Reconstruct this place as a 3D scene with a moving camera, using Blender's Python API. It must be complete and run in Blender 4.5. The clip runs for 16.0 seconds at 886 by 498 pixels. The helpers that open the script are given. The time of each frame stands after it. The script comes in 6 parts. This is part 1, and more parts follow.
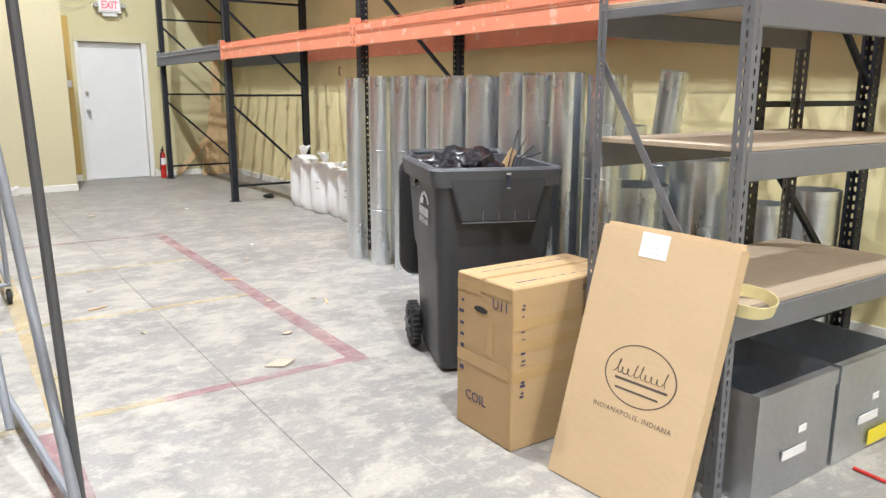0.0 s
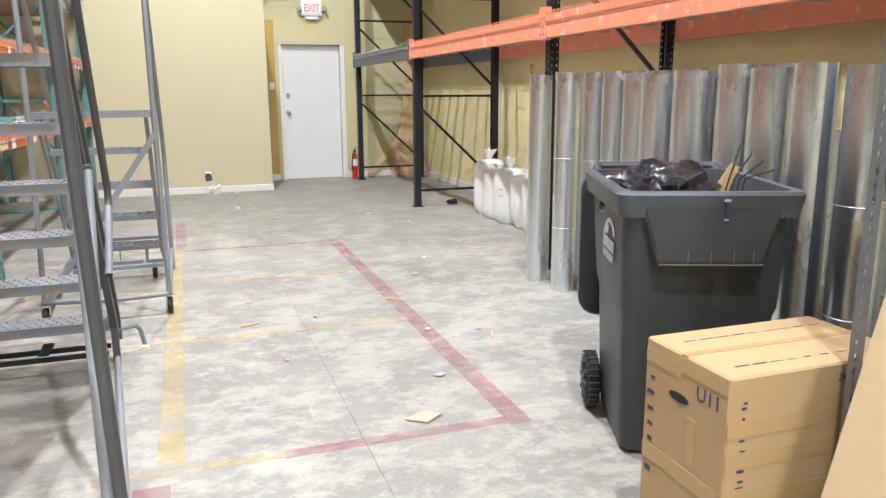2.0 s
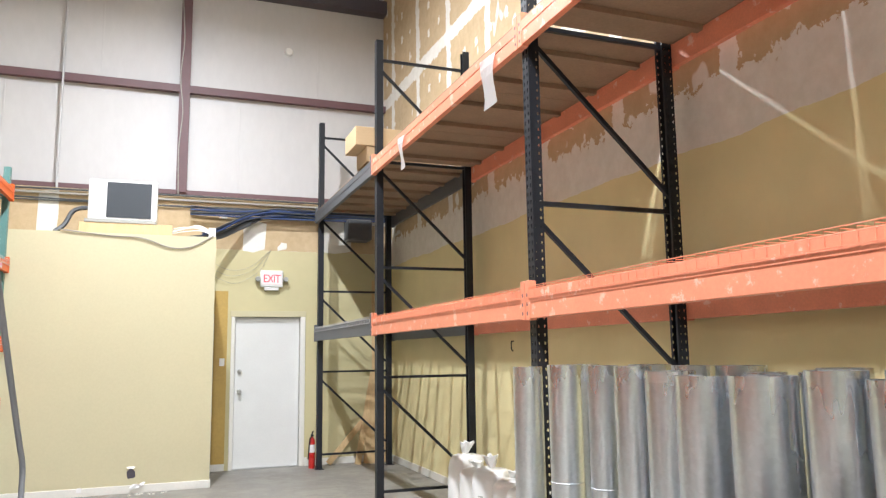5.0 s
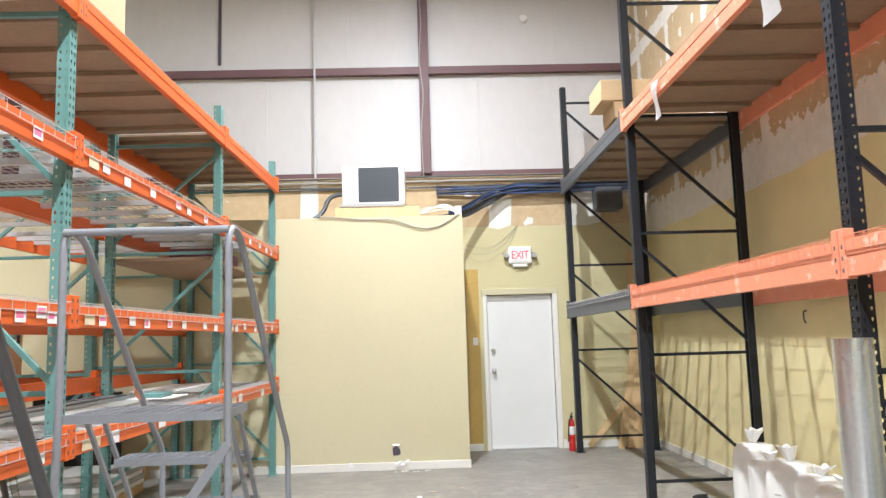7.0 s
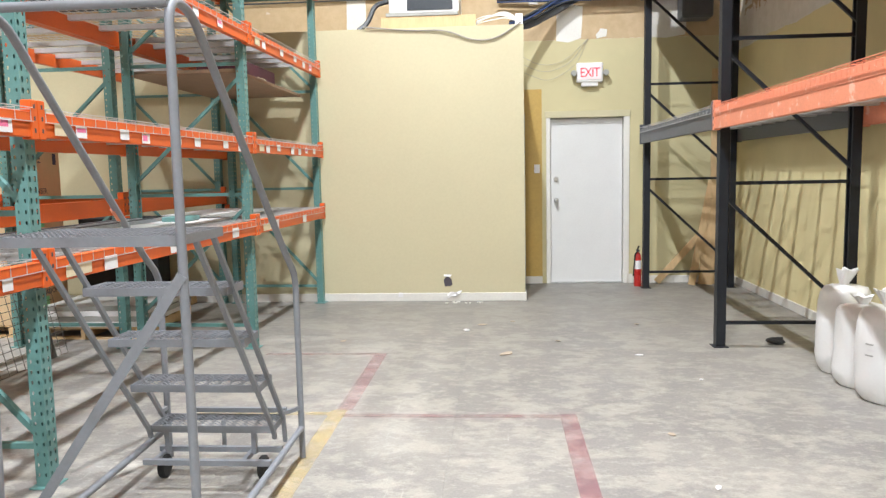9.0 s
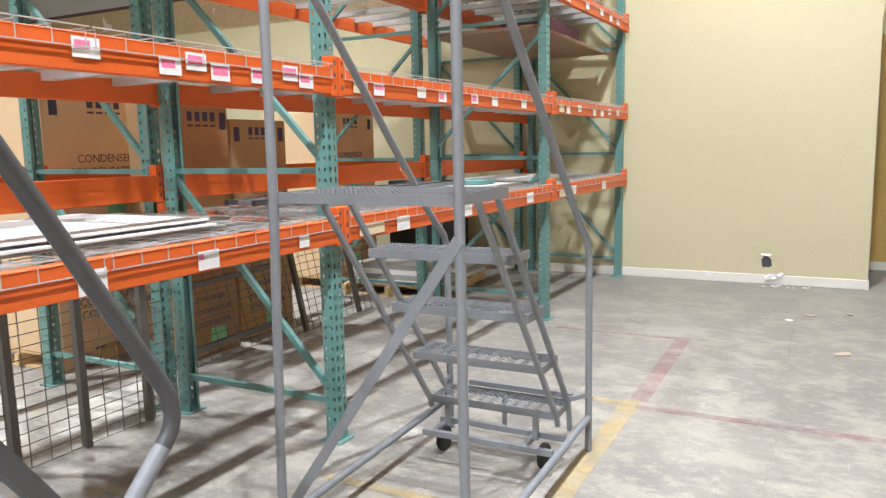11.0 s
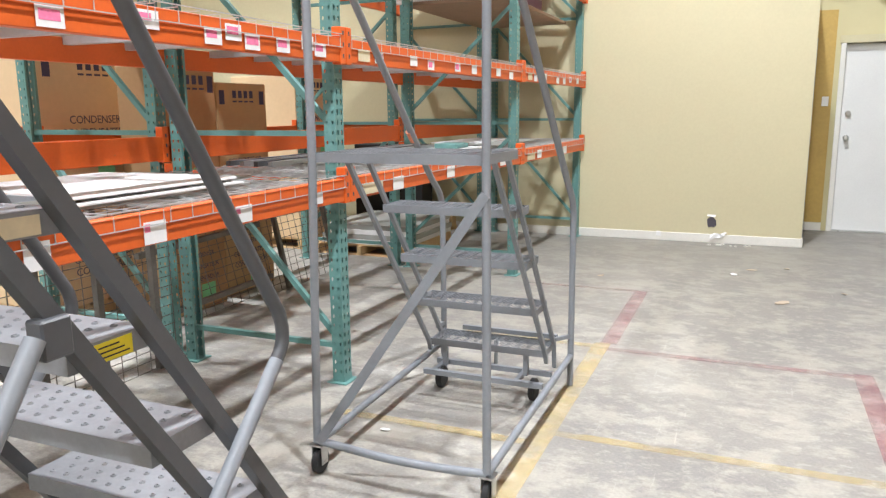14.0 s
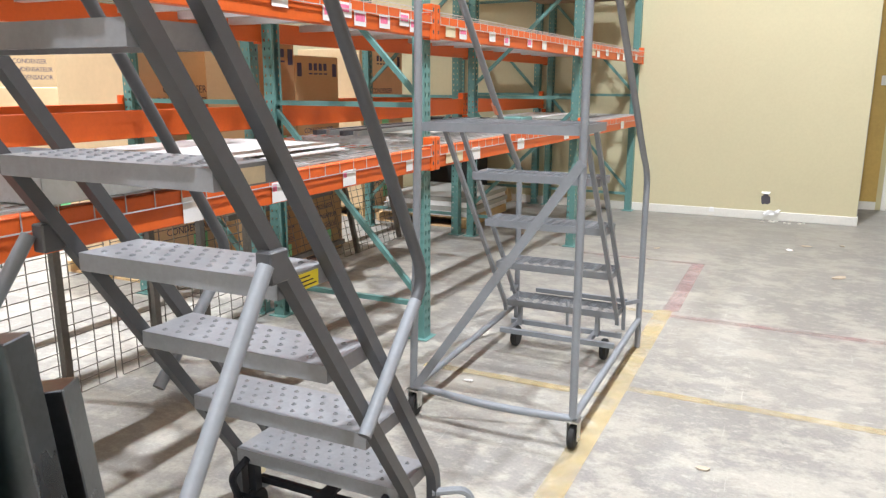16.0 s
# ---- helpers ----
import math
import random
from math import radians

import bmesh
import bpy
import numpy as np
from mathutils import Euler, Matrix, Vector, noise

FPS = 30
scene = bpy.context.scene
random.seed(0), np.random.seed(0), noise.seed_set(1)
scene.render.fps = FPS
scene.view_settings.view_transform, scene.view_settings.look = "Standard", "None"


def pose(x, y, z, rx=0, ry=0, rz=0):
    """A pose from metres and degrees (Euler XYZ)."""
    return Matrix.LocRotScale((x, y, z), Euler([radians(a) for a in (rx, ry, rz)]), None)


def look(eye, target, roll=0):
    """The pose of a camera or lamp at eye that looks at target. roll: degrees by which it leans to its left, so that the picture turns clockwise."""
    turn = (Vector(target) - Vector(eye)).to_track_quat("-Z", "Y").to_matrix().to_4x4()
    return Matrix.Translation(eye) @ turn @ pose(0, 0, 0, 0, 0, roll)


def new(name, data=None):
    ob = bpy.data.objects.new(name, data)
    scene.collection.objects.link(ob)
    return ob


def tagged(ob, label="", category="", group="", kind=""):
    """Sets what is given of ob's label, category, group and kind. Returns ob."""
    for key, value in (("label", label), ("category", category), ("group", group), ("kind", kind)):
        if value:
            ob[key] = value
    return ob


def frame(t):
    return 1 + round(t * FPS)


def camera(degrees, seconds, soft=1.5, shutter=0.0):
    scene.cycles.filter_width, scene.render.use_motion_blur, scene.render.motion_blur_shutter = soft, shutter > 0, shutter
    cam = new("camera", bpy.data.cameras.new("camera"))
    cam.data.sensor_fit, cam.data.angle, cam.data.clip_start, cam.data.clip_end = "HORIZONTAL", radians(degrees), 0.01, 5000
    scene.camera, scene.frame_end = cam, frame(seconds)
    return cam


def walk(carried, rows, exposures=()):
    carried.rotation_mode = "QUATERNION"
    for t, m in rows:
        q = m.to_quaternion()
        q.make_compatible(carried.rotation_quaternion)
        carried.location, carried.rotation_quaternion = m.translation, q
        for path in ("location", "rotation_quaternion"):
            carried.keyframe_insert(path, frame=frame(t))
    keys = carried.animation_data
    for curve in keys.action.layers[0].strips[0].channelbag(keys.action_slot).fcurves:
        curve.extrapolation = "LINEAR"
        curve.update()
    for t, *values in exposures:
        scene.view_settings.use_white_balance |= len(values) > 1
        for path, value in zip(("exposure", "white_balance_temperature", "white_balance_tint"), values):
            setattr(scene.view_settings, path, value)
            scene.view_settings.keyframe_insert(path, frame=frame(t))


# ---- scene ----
cam = camera(61.8, 16.0, 1.3, 0.15)
PATH = [
    (0, (0.247, 0.315, 1.401), (1.353, 1.929, 0.986), 0.2),
    (0.5, (0.444, 0.407, 1.41), (1.398, 2.114, 0.99), 0.4),
    (1, (0.547, 0.528, 1.398), (1.409, 2.284, 0.977), 0.5),
    (1.5, (0.607, 0.755, 1.415), (1.367, 2.558, 0.997), 0.3),
    (2, (0.72, 0.947, 1.397), (1.358, 2.797, 0.982), -0.3),
    (2.5, (0.852, 1.135, 1.402), (1.401, 3.014, 0.993), -0.6),
    (3, (0.912, 1.408, 1.4), (1.423, 3.302, 1.007), -0.7),
    (3.5, (1.033, 1.662, 1.404), (1.595, 3.55, 1.055), -0.6),
    (4, (1.177, 1.858, 1.523), (1.821, 3.75, 1.441), 0.6),
    (4.2, (1.209, 1.936, 1.556), (1.936, 3.799, 1.602), 0.5),
    (6.3, (1.314, 2.534, 1.6), (1.736, 4.457, 1.952), -1.4),
    (6.5, (1.309, 2.606, 1.594), (1.632, 4.552, 1.922), -1.5),
    (7, (1.358, 2.768, 1.559), (1.418, 4.752, 1.799), -1.7),
    (7.5, (1.463, 2.901, 1.562), (1.404, 4.898, 1.657), -1.6),
    (8, (1.484, 3.085, 1.535), (1.455, 5.085, 1.498), -1.4),
    (8.5, (1.496, 3.285, 1.503), (1.456, 5.281, 1.37), -1.3),
    (9, (1.602, 3.515, 1.483), (1.449, 5.498, 1.277), -1.1),
    (9.5, (1.645, 3.689, 1.456), (1.344, 5.65, 1.211), -1.1),
    (10, (1.565, 3.886, 1.459), (1.071, 5.806, 1.199), -1.3),
    (10.2, (1.548, 3.966, 1.441), (0.941, 5.854, 1.187), -1.4),
    (12.3, (1.428, 3.871, 1.424), (0.394, 5.55, 1.093), -0.5),
    (12.5, (1.459, 3.83, 1.428), (0.452, 5.523, 1.084), -0.4),
    (13, (1.539, 3.735, 1.426), (0.624, 5.477, 1.066), -0.3),
    (13.5, (1.503, 3.64, 1.437), (0.694, 5.43, 1.061), -0.2),
    (14, (1.381, 3.519, 1.441), (0.621, 5.332, 1.073), -0.5),
    (14.5, (1.422, 3.399, 1.444), (0.622, 5.193, 1.067), -0.5),
    (15, (1.474, 3.301, 1.443), (0.623, 5.067, 1.05), -0.5),
    (15.5, (1.411, 3.238, 1.447), (0.547, 4.994, 1.036), -0.3),
    (16, (1.264, 3.182, 1.438), (0.425, 4.945, 1.005), 0.2),
]
EXPOSURES = [(0.0, 0.0), (1.5, 0.0), (3.5, -0.04), (4.0, 0.0), (6.5, 0.14), (7.5, 0.08), (9.5, 0.0), (13.0, 0.02), (16.0, 0.03)]
walk(cam, [(t, look(eye, target, roll)) for t, eye, target, roll in PATH], EXPOSURES)

# ---- light ----
world = bpy.data.worlds.new("World")
scene.world = world
world.use_nodes = True
world.node_tree.nodes["Background"].inputs["Color"].default_value = (0.9, 0.95, 1.0, 1)
world.node_tree.nodes["Background"].inputs["Strength"].default_value = 0.05
HIGH_BAY_WATTS = 425.0
NEXT_AISLE_WATTS = 265.0
# added upward fill that lifts the ceiling bounce; the fixtures shine only down
UPWARD_FILL_WATTS = 130.0
LAMP_Z = 6.8
LAMP_COLOUR = (0.87, 0.916, 0.99)
ROOF = 7.9
# compact high-bay lamps over the aisle, and over the next one
LAMPS = [(1.3, y) for y in (-9.1, -4.4, 0.3, 5.0, 9.7)] + [(-4.4, y) for y in (-3.6, 0.9, 4.6, 8.2)]


# ---- helpers of this scene ----
def basis(ob):
    m = Matrix.Identity(4)
    while ob is not None:
        m = ob.matrix_basis @ m
        ob = ob.parent
    return m


def mesh_of(bm, material, smooth=False, name="mesh"):
    me = bpy.data.meshes.new(name)
    bmesh.ops.recalc_face_normals(bm, faces=bm.faces)
    bm.to_mesh(me)
    bm.free()
    for mat in (material if isinstance(material, (list, tuple)) else [material]):
        me.materials.append(mat)
    if smooth:
        for p in me.polygons:
            p.use_smooth = True
        me.set_sharp_from_angle(angle=radians(38))
    return me


def part(name, bm, material, parent=None, label="", smooth=False):
    """Links a bmesh given in world coordinates as one mesh under a thing or a part."""
    if parent is not None:
        bm.transform(basis(parent).inverted())
    ob = new(name, mesh_of(bm, material, smooth, name))
    if parent is not None:
        ob.parent = parent
    if label:
        ob["label"] = label
    return ob


def thing(name, place, label, category, group="", kind="", turn=0.0):
    ob = new(name)
    ob.empty_display_size = 0.1
    ob.matrix_basis = pose(*place, 0, 0, turn)
    return tagged(ob, label, category, group, kind)


def solid(name, bm, material, label, category, group="", kind="", smooth=False):
    """A thing of one mesh, its origin at its base."""
    xs = [v.co.copy() for v in bm.verts]
    c = Vector((sum(v.x for v in xs) / len(xs), sum(v.y for v in xs) / len(xs), min(v.z for v in xs)))
    bm.transform(Matrix.Translation(-c))
    ob = new(name, mesh_of(bm, material, smooth, name))
    ob.matrix_basis = Matrix.Translation(c)
    return tagged(ob, label, category, group, kind)


def setting(name, bm, material, label, category="wall"):
    return tagged(part(name, bm, material), label, category, kind="structure")


def box(bm, x0, x1, y0, y1, z0, z1, bevel=0.0, m=None):
    vs = [bm.verts.new((x, y, z)) for z in (z0, z1) for y in (y0, y1) for x in (x0, x1)]
    fs = [bm.faces.new([vs[i] for i in f]) for f in ((0, 2, 3, 1), (4, 5, 7, 6), (0, 1, 5, 4), (2, 6, 7, 3), (0, 4, 6, 2), (1, 3, 7, 5))]
    if bevel:
        edges = {e for f in fs for e in f.edges}
        r = bmesh.ops.bevel(bm, geom=list(edges), offset=bevel, segments=1, affect="EDGES")
        vs = list({v for f in r["faces"] for v in f.verts} | {v for v in vs if v.is_valid})
    if m is not None:
        for v in vs:
            v.co = m @ v.co
    return bm


def fillet(points, radius, steps=5):
    pts = [Vector(p) for p in points]
    if radius <= 0 or len(pts) < 3:
        return pts
    out = [pts[0]]
    for a, b, c in zip(pts, pts[1:], pts[2:]):
        u, v = (a - b), (c - b)
        r = min(radius, u.length * 0.49, v.length * 0.49)
        p, q = b + u.normalized() * r, b + v.normalized() * r
        for k in range(steps + 1):
            s = k / steps
            out.append(p * (1 - s) ** 2 + b * 2 * s * (1 - s) + q * s * s)
    out.append(pts[-1])
    return out


def tube(bm, points, r, seg=8, bend=0.0, flat=1.0, up=(0, 0, 1), spin=0.0):
    """A round (or, with seg 4, square) bar along a line of points."""
    pts = fillet(points, bend)
    rings, side = [], None
    for i, p in enumerate(pts):
        d = (pts[min(i + 1, len(pts) - 1)] - pts[max(i - 1, 0)]).normalized()
        if side is None:
            u = Vector(up)
            if abs(d.dot(u)) > 0.95:
                u = Vector((1, 0, 0)) if abs(d.x) < 0.9 else Vector((0, 1, 0))
            side = d.cross(u).normalized()
        side = (side - d * side.dot(d)).normalized()
        other = d.cross(side)
        off = math.pi / seg + spin
        rings.append([bm.verts.new(p + (side * math.cos(off + 2 * math.pi * k / seg) + other * flat * math.sin(off + 2 * math.pi * k / seg)) * r) for k in range(seg)])
    for a, b in zip(rings, rings[1:]):
        for k in range(seg):
            bm.faces.new((a[k], a[(k + 1) % seg], b[(k + 1) % seg], b[k]))
    bm.faces.new(rings[0][::-1])
    bm.faces.new(rings[-1])
    return bm


def square(bm, points, w, h=None, bend=0.0, up=(0, 0, 1)):
    """A square bar, w across and h the other way."""
    h = h or w
    return tube(bm, points, w / math.sqrt(2), 4, bend, h / w, up)


def lathe(bm, profile, centre=(0, 0, 0), seg=24, axis="z", m=None):
    rings = []
    for r, z in profile:
        ring = []
        for k in range(seg):
            a = 2 * math.pi * k / seg
            x, y = r * math.cos(a), r * math.sin(a)
            co = Vector((x, y, z)) if axis == "z" else (Vector((z, x, y)) if axis == "x" else Vector((x, z, y)))
            co = m @ co if m is not None else co
            ring.append(bm.verts.new(co + Vector(centre)))
        rings.append(ring)
    for a, b in zip(rings, rings[1:]):
        for k in range(seg):
            bm.faces.new((a[k], a[(k + 1) % seg], b[(k + 1) % seg], b[k]))
    return rings


def prism(bm, outline, depth, m=None):
    """Extrudes an outline in x, y by depth in z."""
    a = [bm.verts.new((x, y, 0)) for x, y in outline]
    b = [bm.verts.new((x, y, depth)) for x, y in outline]
    n = len(a)
    bm.faces.new(a[::-1])
    bm.faces.new(b)
    for k in range(n):
        bm.faces.new((a[k], a[(k + 1) % n], b[(k + 1) % n], b[k]))
    if m is not None:
        for v in a + b:
            v.co = m @ v.co
    return bm


def NB():
    return bmesh.new()


def words(name, text, size, m, material, parent, spacing=1.0, thick=0.0006, align="CENTER", shear=0.0):
    """Printed words as flat letters, at the pose m (x along the line, z out of the surface)."""
    cu = bpy.data.curves.new(name, "FONT")
    cu.body, cu.size, cu.extrude, cu.align_x, cu.space_character, cu.shear, cu.resolution_u = text, size, thick, align, spacing, shear, 2
    tmp = new("tmp_text", cu)
    dg = bpy.context.evaluated_depsgraph_get()
    me = bpy.data.meshes.new_from_object(tmp.evaluated_get(dg))
    bpy.data.objects.remove(tmp)
    bpy.data.curves.remove(cu)
    me.materials.clear()
    me.materials.append(material)
    me.transform(basis(parent).inverted() @ m)
    ob = new(name, me)
    ob.parent = parent
    return ob


def facing(x, y, z, way):
    """A pose on a wall: x along the line, y up, z out. way: '-y', '+x', '-x', '+y' or 'up'."""
    cols = {"-y": ((1, 0, 0), (0, 0, 1), (0, -1, 0)), "+x": ((0, 1, 0), (0, 0, 1), (1, 0, 0)), "-x": ((0, -1, 0), (0, 0, 1), (-1, 0, 0)),
            "+y": ((-1, 0, 0), (0, 0, 1), (0, 1, 0)), "up": ((0, 1, 0), (-1, 0, 0), (0, 0, 1))}[way]
    r = Matrix(cols).transposed().to_4x4()
    return Matrix.Translation((x, y, z)) @ r


# ---- materials ----
def nodes(name):
    mat = bpy.data.materials.new(name)
    mat.use_nodes = True
    return mat, mat.node_tree, mat.node_tree.nodes["Principled BSDF"]


def noise_of(nt, scale, detail=4.0, rough=0.6, coord="Object", stretch=(1, 1, 1), seed=0.0):
    tc = nt.nodes.new("ShaderNodeTexCoord")
    mp = nt.nodes.new("ShaderNodeMapping")
    mp.inputs["Scale"].default_value = stretch
    mp.inputs["Location"].default_value = (seed, seed * 1.7, seed * 0.3)
    nz = nt.nodes.new("ShaderNodeTexNoise")
    nz.inputs["Scale"].default_value, nz.inputs["Detail"].default_value, nz.inputs["Roughness"].default_value = scale, detail, rough
    nt.links.new(tc.outputs[coord], mp.inputs["Vector"])
    nt.links.new(mp.outputs["Vector"], nz.inputs["Vector"])
    return nz.outputs["Fac"]


def ramp(nt, fac, stops):
    r = nt.nodes.new("ShaderNodeValToRGB")
    el = r.color_ramp.elements
    while len(el) < len(stops):
        el.new(0.5)
    for e, (pos, c) in zip(el, stops):
        e.position, e.color = pos, ((*c, 1) if len(c) == 3 else c)
    nt.links.new(fac, r.inputs["Fac"])
    return r.outputs["Color"]


def mix(nt, fac, a, b, mode="MIX"):
    m = nt.nodes.new("ShaderNodeMix")
    m.data_type, m.blend_type = "RGBA", mode
    for sock, v in ((m.inputs[0], fac), (m.inputs[6], a), (m.inputs[7], b)):
        if hasattr(v, "is_output"):
            nt.links.new(v, sock)
        else:
            sock.default_value = v if not isinstance(v, tuple) else ((*v, 1) if len(v) == 3 else v)
    return m.outputs[2]


def bump(nt, bsdf, fac, strength=0.2, distance=0.005):
    b = nt.nodes.new("ShaderNodeBump")
    b.inputs["Strength"].default_value, b.inputs["Distance"].default_value = strength, distance
    nt.links.new(fac, b.inputs["Height"])
    nt.links.new(b.outputs["Normal"], bsdf.inputs["Normal"])


def surface(name, colour, rough=0.6, metal=0.0, vary=0.12, scale=6.0, fine=60.0, wear=None, wear_amount=0.62, bumps=0.08, stretch=(1, 1, 1), spec=0.5, rough_vary=0.1, random=0.0):
    """A plain stuff with two scales of tone, an optional worn colour, and fine relief."""
    mat, nt, b = nodes(name)
    big, small = noise_of(nt, scale, 4, 0.6, stretch=stretch), noise_of(nt, fine, 3, 0.6, stretch=stretch, seed=3.1)
    dark = tuple(c * (1 - vary) for c in colour)
    light = tuple(min(1, c * (1 + vary)) for c in colour)
    col = ramp(nt, big, [(0.3, dark), (0.7, light)])
    col = mix(nt, 0.5, col, ramp(nt, small, [(0.35, tuple(c * (1 - vary * 0.7) for c in colour)), (0.65, tuple(min(1, c * (1 + vary * 0.7)) for c in colour))]))
    if random:
        oi = nt.nodes.new("ShaderNodeObjectInfo")
        col = mix(nt, 1.0, col, ramp(nt, oi.outputs["Random"], [(0.0, (1 - random,) * 3), (1.0, (1.0,) * 3)]), "MULTIPLY")
    if wear:
        w = noise_of(nt, scale * 2.3, 6, 0.7, seed=7.7)
        mask = ramp(nt, w, [(wear_amount, (0, 0, 0)), (wear_amount + 0.05, (1, 1, 1))])
        col = mix(nt, mask, col, wear)
    nt.links.new(col, b.inputs["Base Color"])
    b.inputs["Metallic"].default_value = metal
    b.inputs["Specular IOR Level"].default_value = spec
    rr = nt.nodes.new("ShaderNodeMapRange")
    rr.inputs[3].default_value, rr.inputs[4].default_value = max(0.02, rough - rough_vary), min(1, rough + rough_vary)
    nt.links.new(big, rr.inputs[0])
    nt.links.new(rr.outputs[0], b.inputs["Roughness"])
    if bumps:
        bump(nt, b, small, bumps, 0.004)
    return mat


def concrete_material():
    """Pale troweled slab with lilac-grey rubbed areas, broken cream skin and fine scratches."""
    mat, nt, b = nodes("concrete")
    large = noise_of(nt, 0.75, 5, 0.6)
    cloud = noise_of(nt, 2.1, 5, 0.62, seed=4.0, stretch=(1.0, 0.8, 1))
    skin = noise_of(nt, 4.6, 7, 0.7, seed=9.0, stretch=(0.85, 1.1, 1))
    flake = noise_of(nt, 15.0, 6, 0.7, seed=14.0, stretch=(0.8, 1.2, 1))
    fine = noise_of(nt, 70, 4, 0.7, seed=2.0)
    base = ramp(nt, large, [(0.32, (0.205, 0.195, 0.179)), (0.5, (0.266, 0.251, 0.225)), (0.68, (0.323, 0.305, 0.267))])
    base = mix(nt, ramp(nt, cloud, [(0.44, (0, 0, 0)), (0.60, (0.62, 0.62, 0.62))]), base, (0.197, 0.187, 0.180))
    base = mix(nt, ramp(nt, skin, [(0.47, (0, 0, 0)), (0.58, (0.66, 0.66, 0.66))]), base, (0.454, 0.424, 0.356))
    base = mix(nt, ramp(nt, flake, [(0.53, (0, 0, 0)), (0.63, (0.38, 0.38, 0.38))]), base, (0.542, 0.509, 0.439))
    base = mix(nt, ramp(nt, noise_of(nt, 8.0, 7, 0.75, seed=27.0, stretch=(0.7, 1.3, 1)), [(0.57, (0, 0, 0)), (0.68, (0.42, 0.42, 0.42))]), base, (0.145, 0.137, 0.127))
    base = mix(nt, 0.15, base, ramp(nt, fine, [(0.35, (0.262, 0.246, 0.216)), (0.65, (0.612, 0.577, 0.511))]))
    scratch = noise_of(nt, 5.0, 8, 0.8, seed=21.0, stretch=(7.0, 0.35, 1))
    base = mix(nt, ramp(nt, scratch, [(0.62, (0, 0, 0)), (0.66, (0.35, 0.35, 0.35))]), base, (0.612, 0.581, 0.511))
    speck = noise_of(nt, 130, 2, 0.5, seed=31.0)
    base = mix(nt, ramp(nt, speck, [(0.72, (0, 0, 0)), (0.76, (0.6, 0.6, 0.6))]), base, (0.139, 0.131, 0.120))
    # darker and more even towards the end wall and the exit
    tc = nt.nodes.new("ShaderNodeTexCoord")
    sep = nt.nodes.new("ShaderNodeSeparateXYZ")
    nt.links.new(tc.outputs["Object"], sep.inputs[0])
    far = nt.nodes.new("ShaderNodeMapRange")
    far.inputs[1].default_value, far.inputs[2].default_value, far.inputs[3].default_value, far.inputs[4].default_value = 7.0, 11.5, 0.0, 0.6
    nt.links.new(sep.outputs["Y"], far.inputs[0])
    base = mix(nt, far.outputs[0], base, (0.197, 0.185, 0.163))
    nt.links.new(base, b.inputs["Base Color"])
    nt.links.new(ramp(nt, cloud, [(0.3, (0.6, 0.6, 0.6)), (0.7, (0.42, 0.42, 0.42))]), b.inputs["Roughness"])
    bump(nt, b, fine, 0.15, 0.003)
    return mat


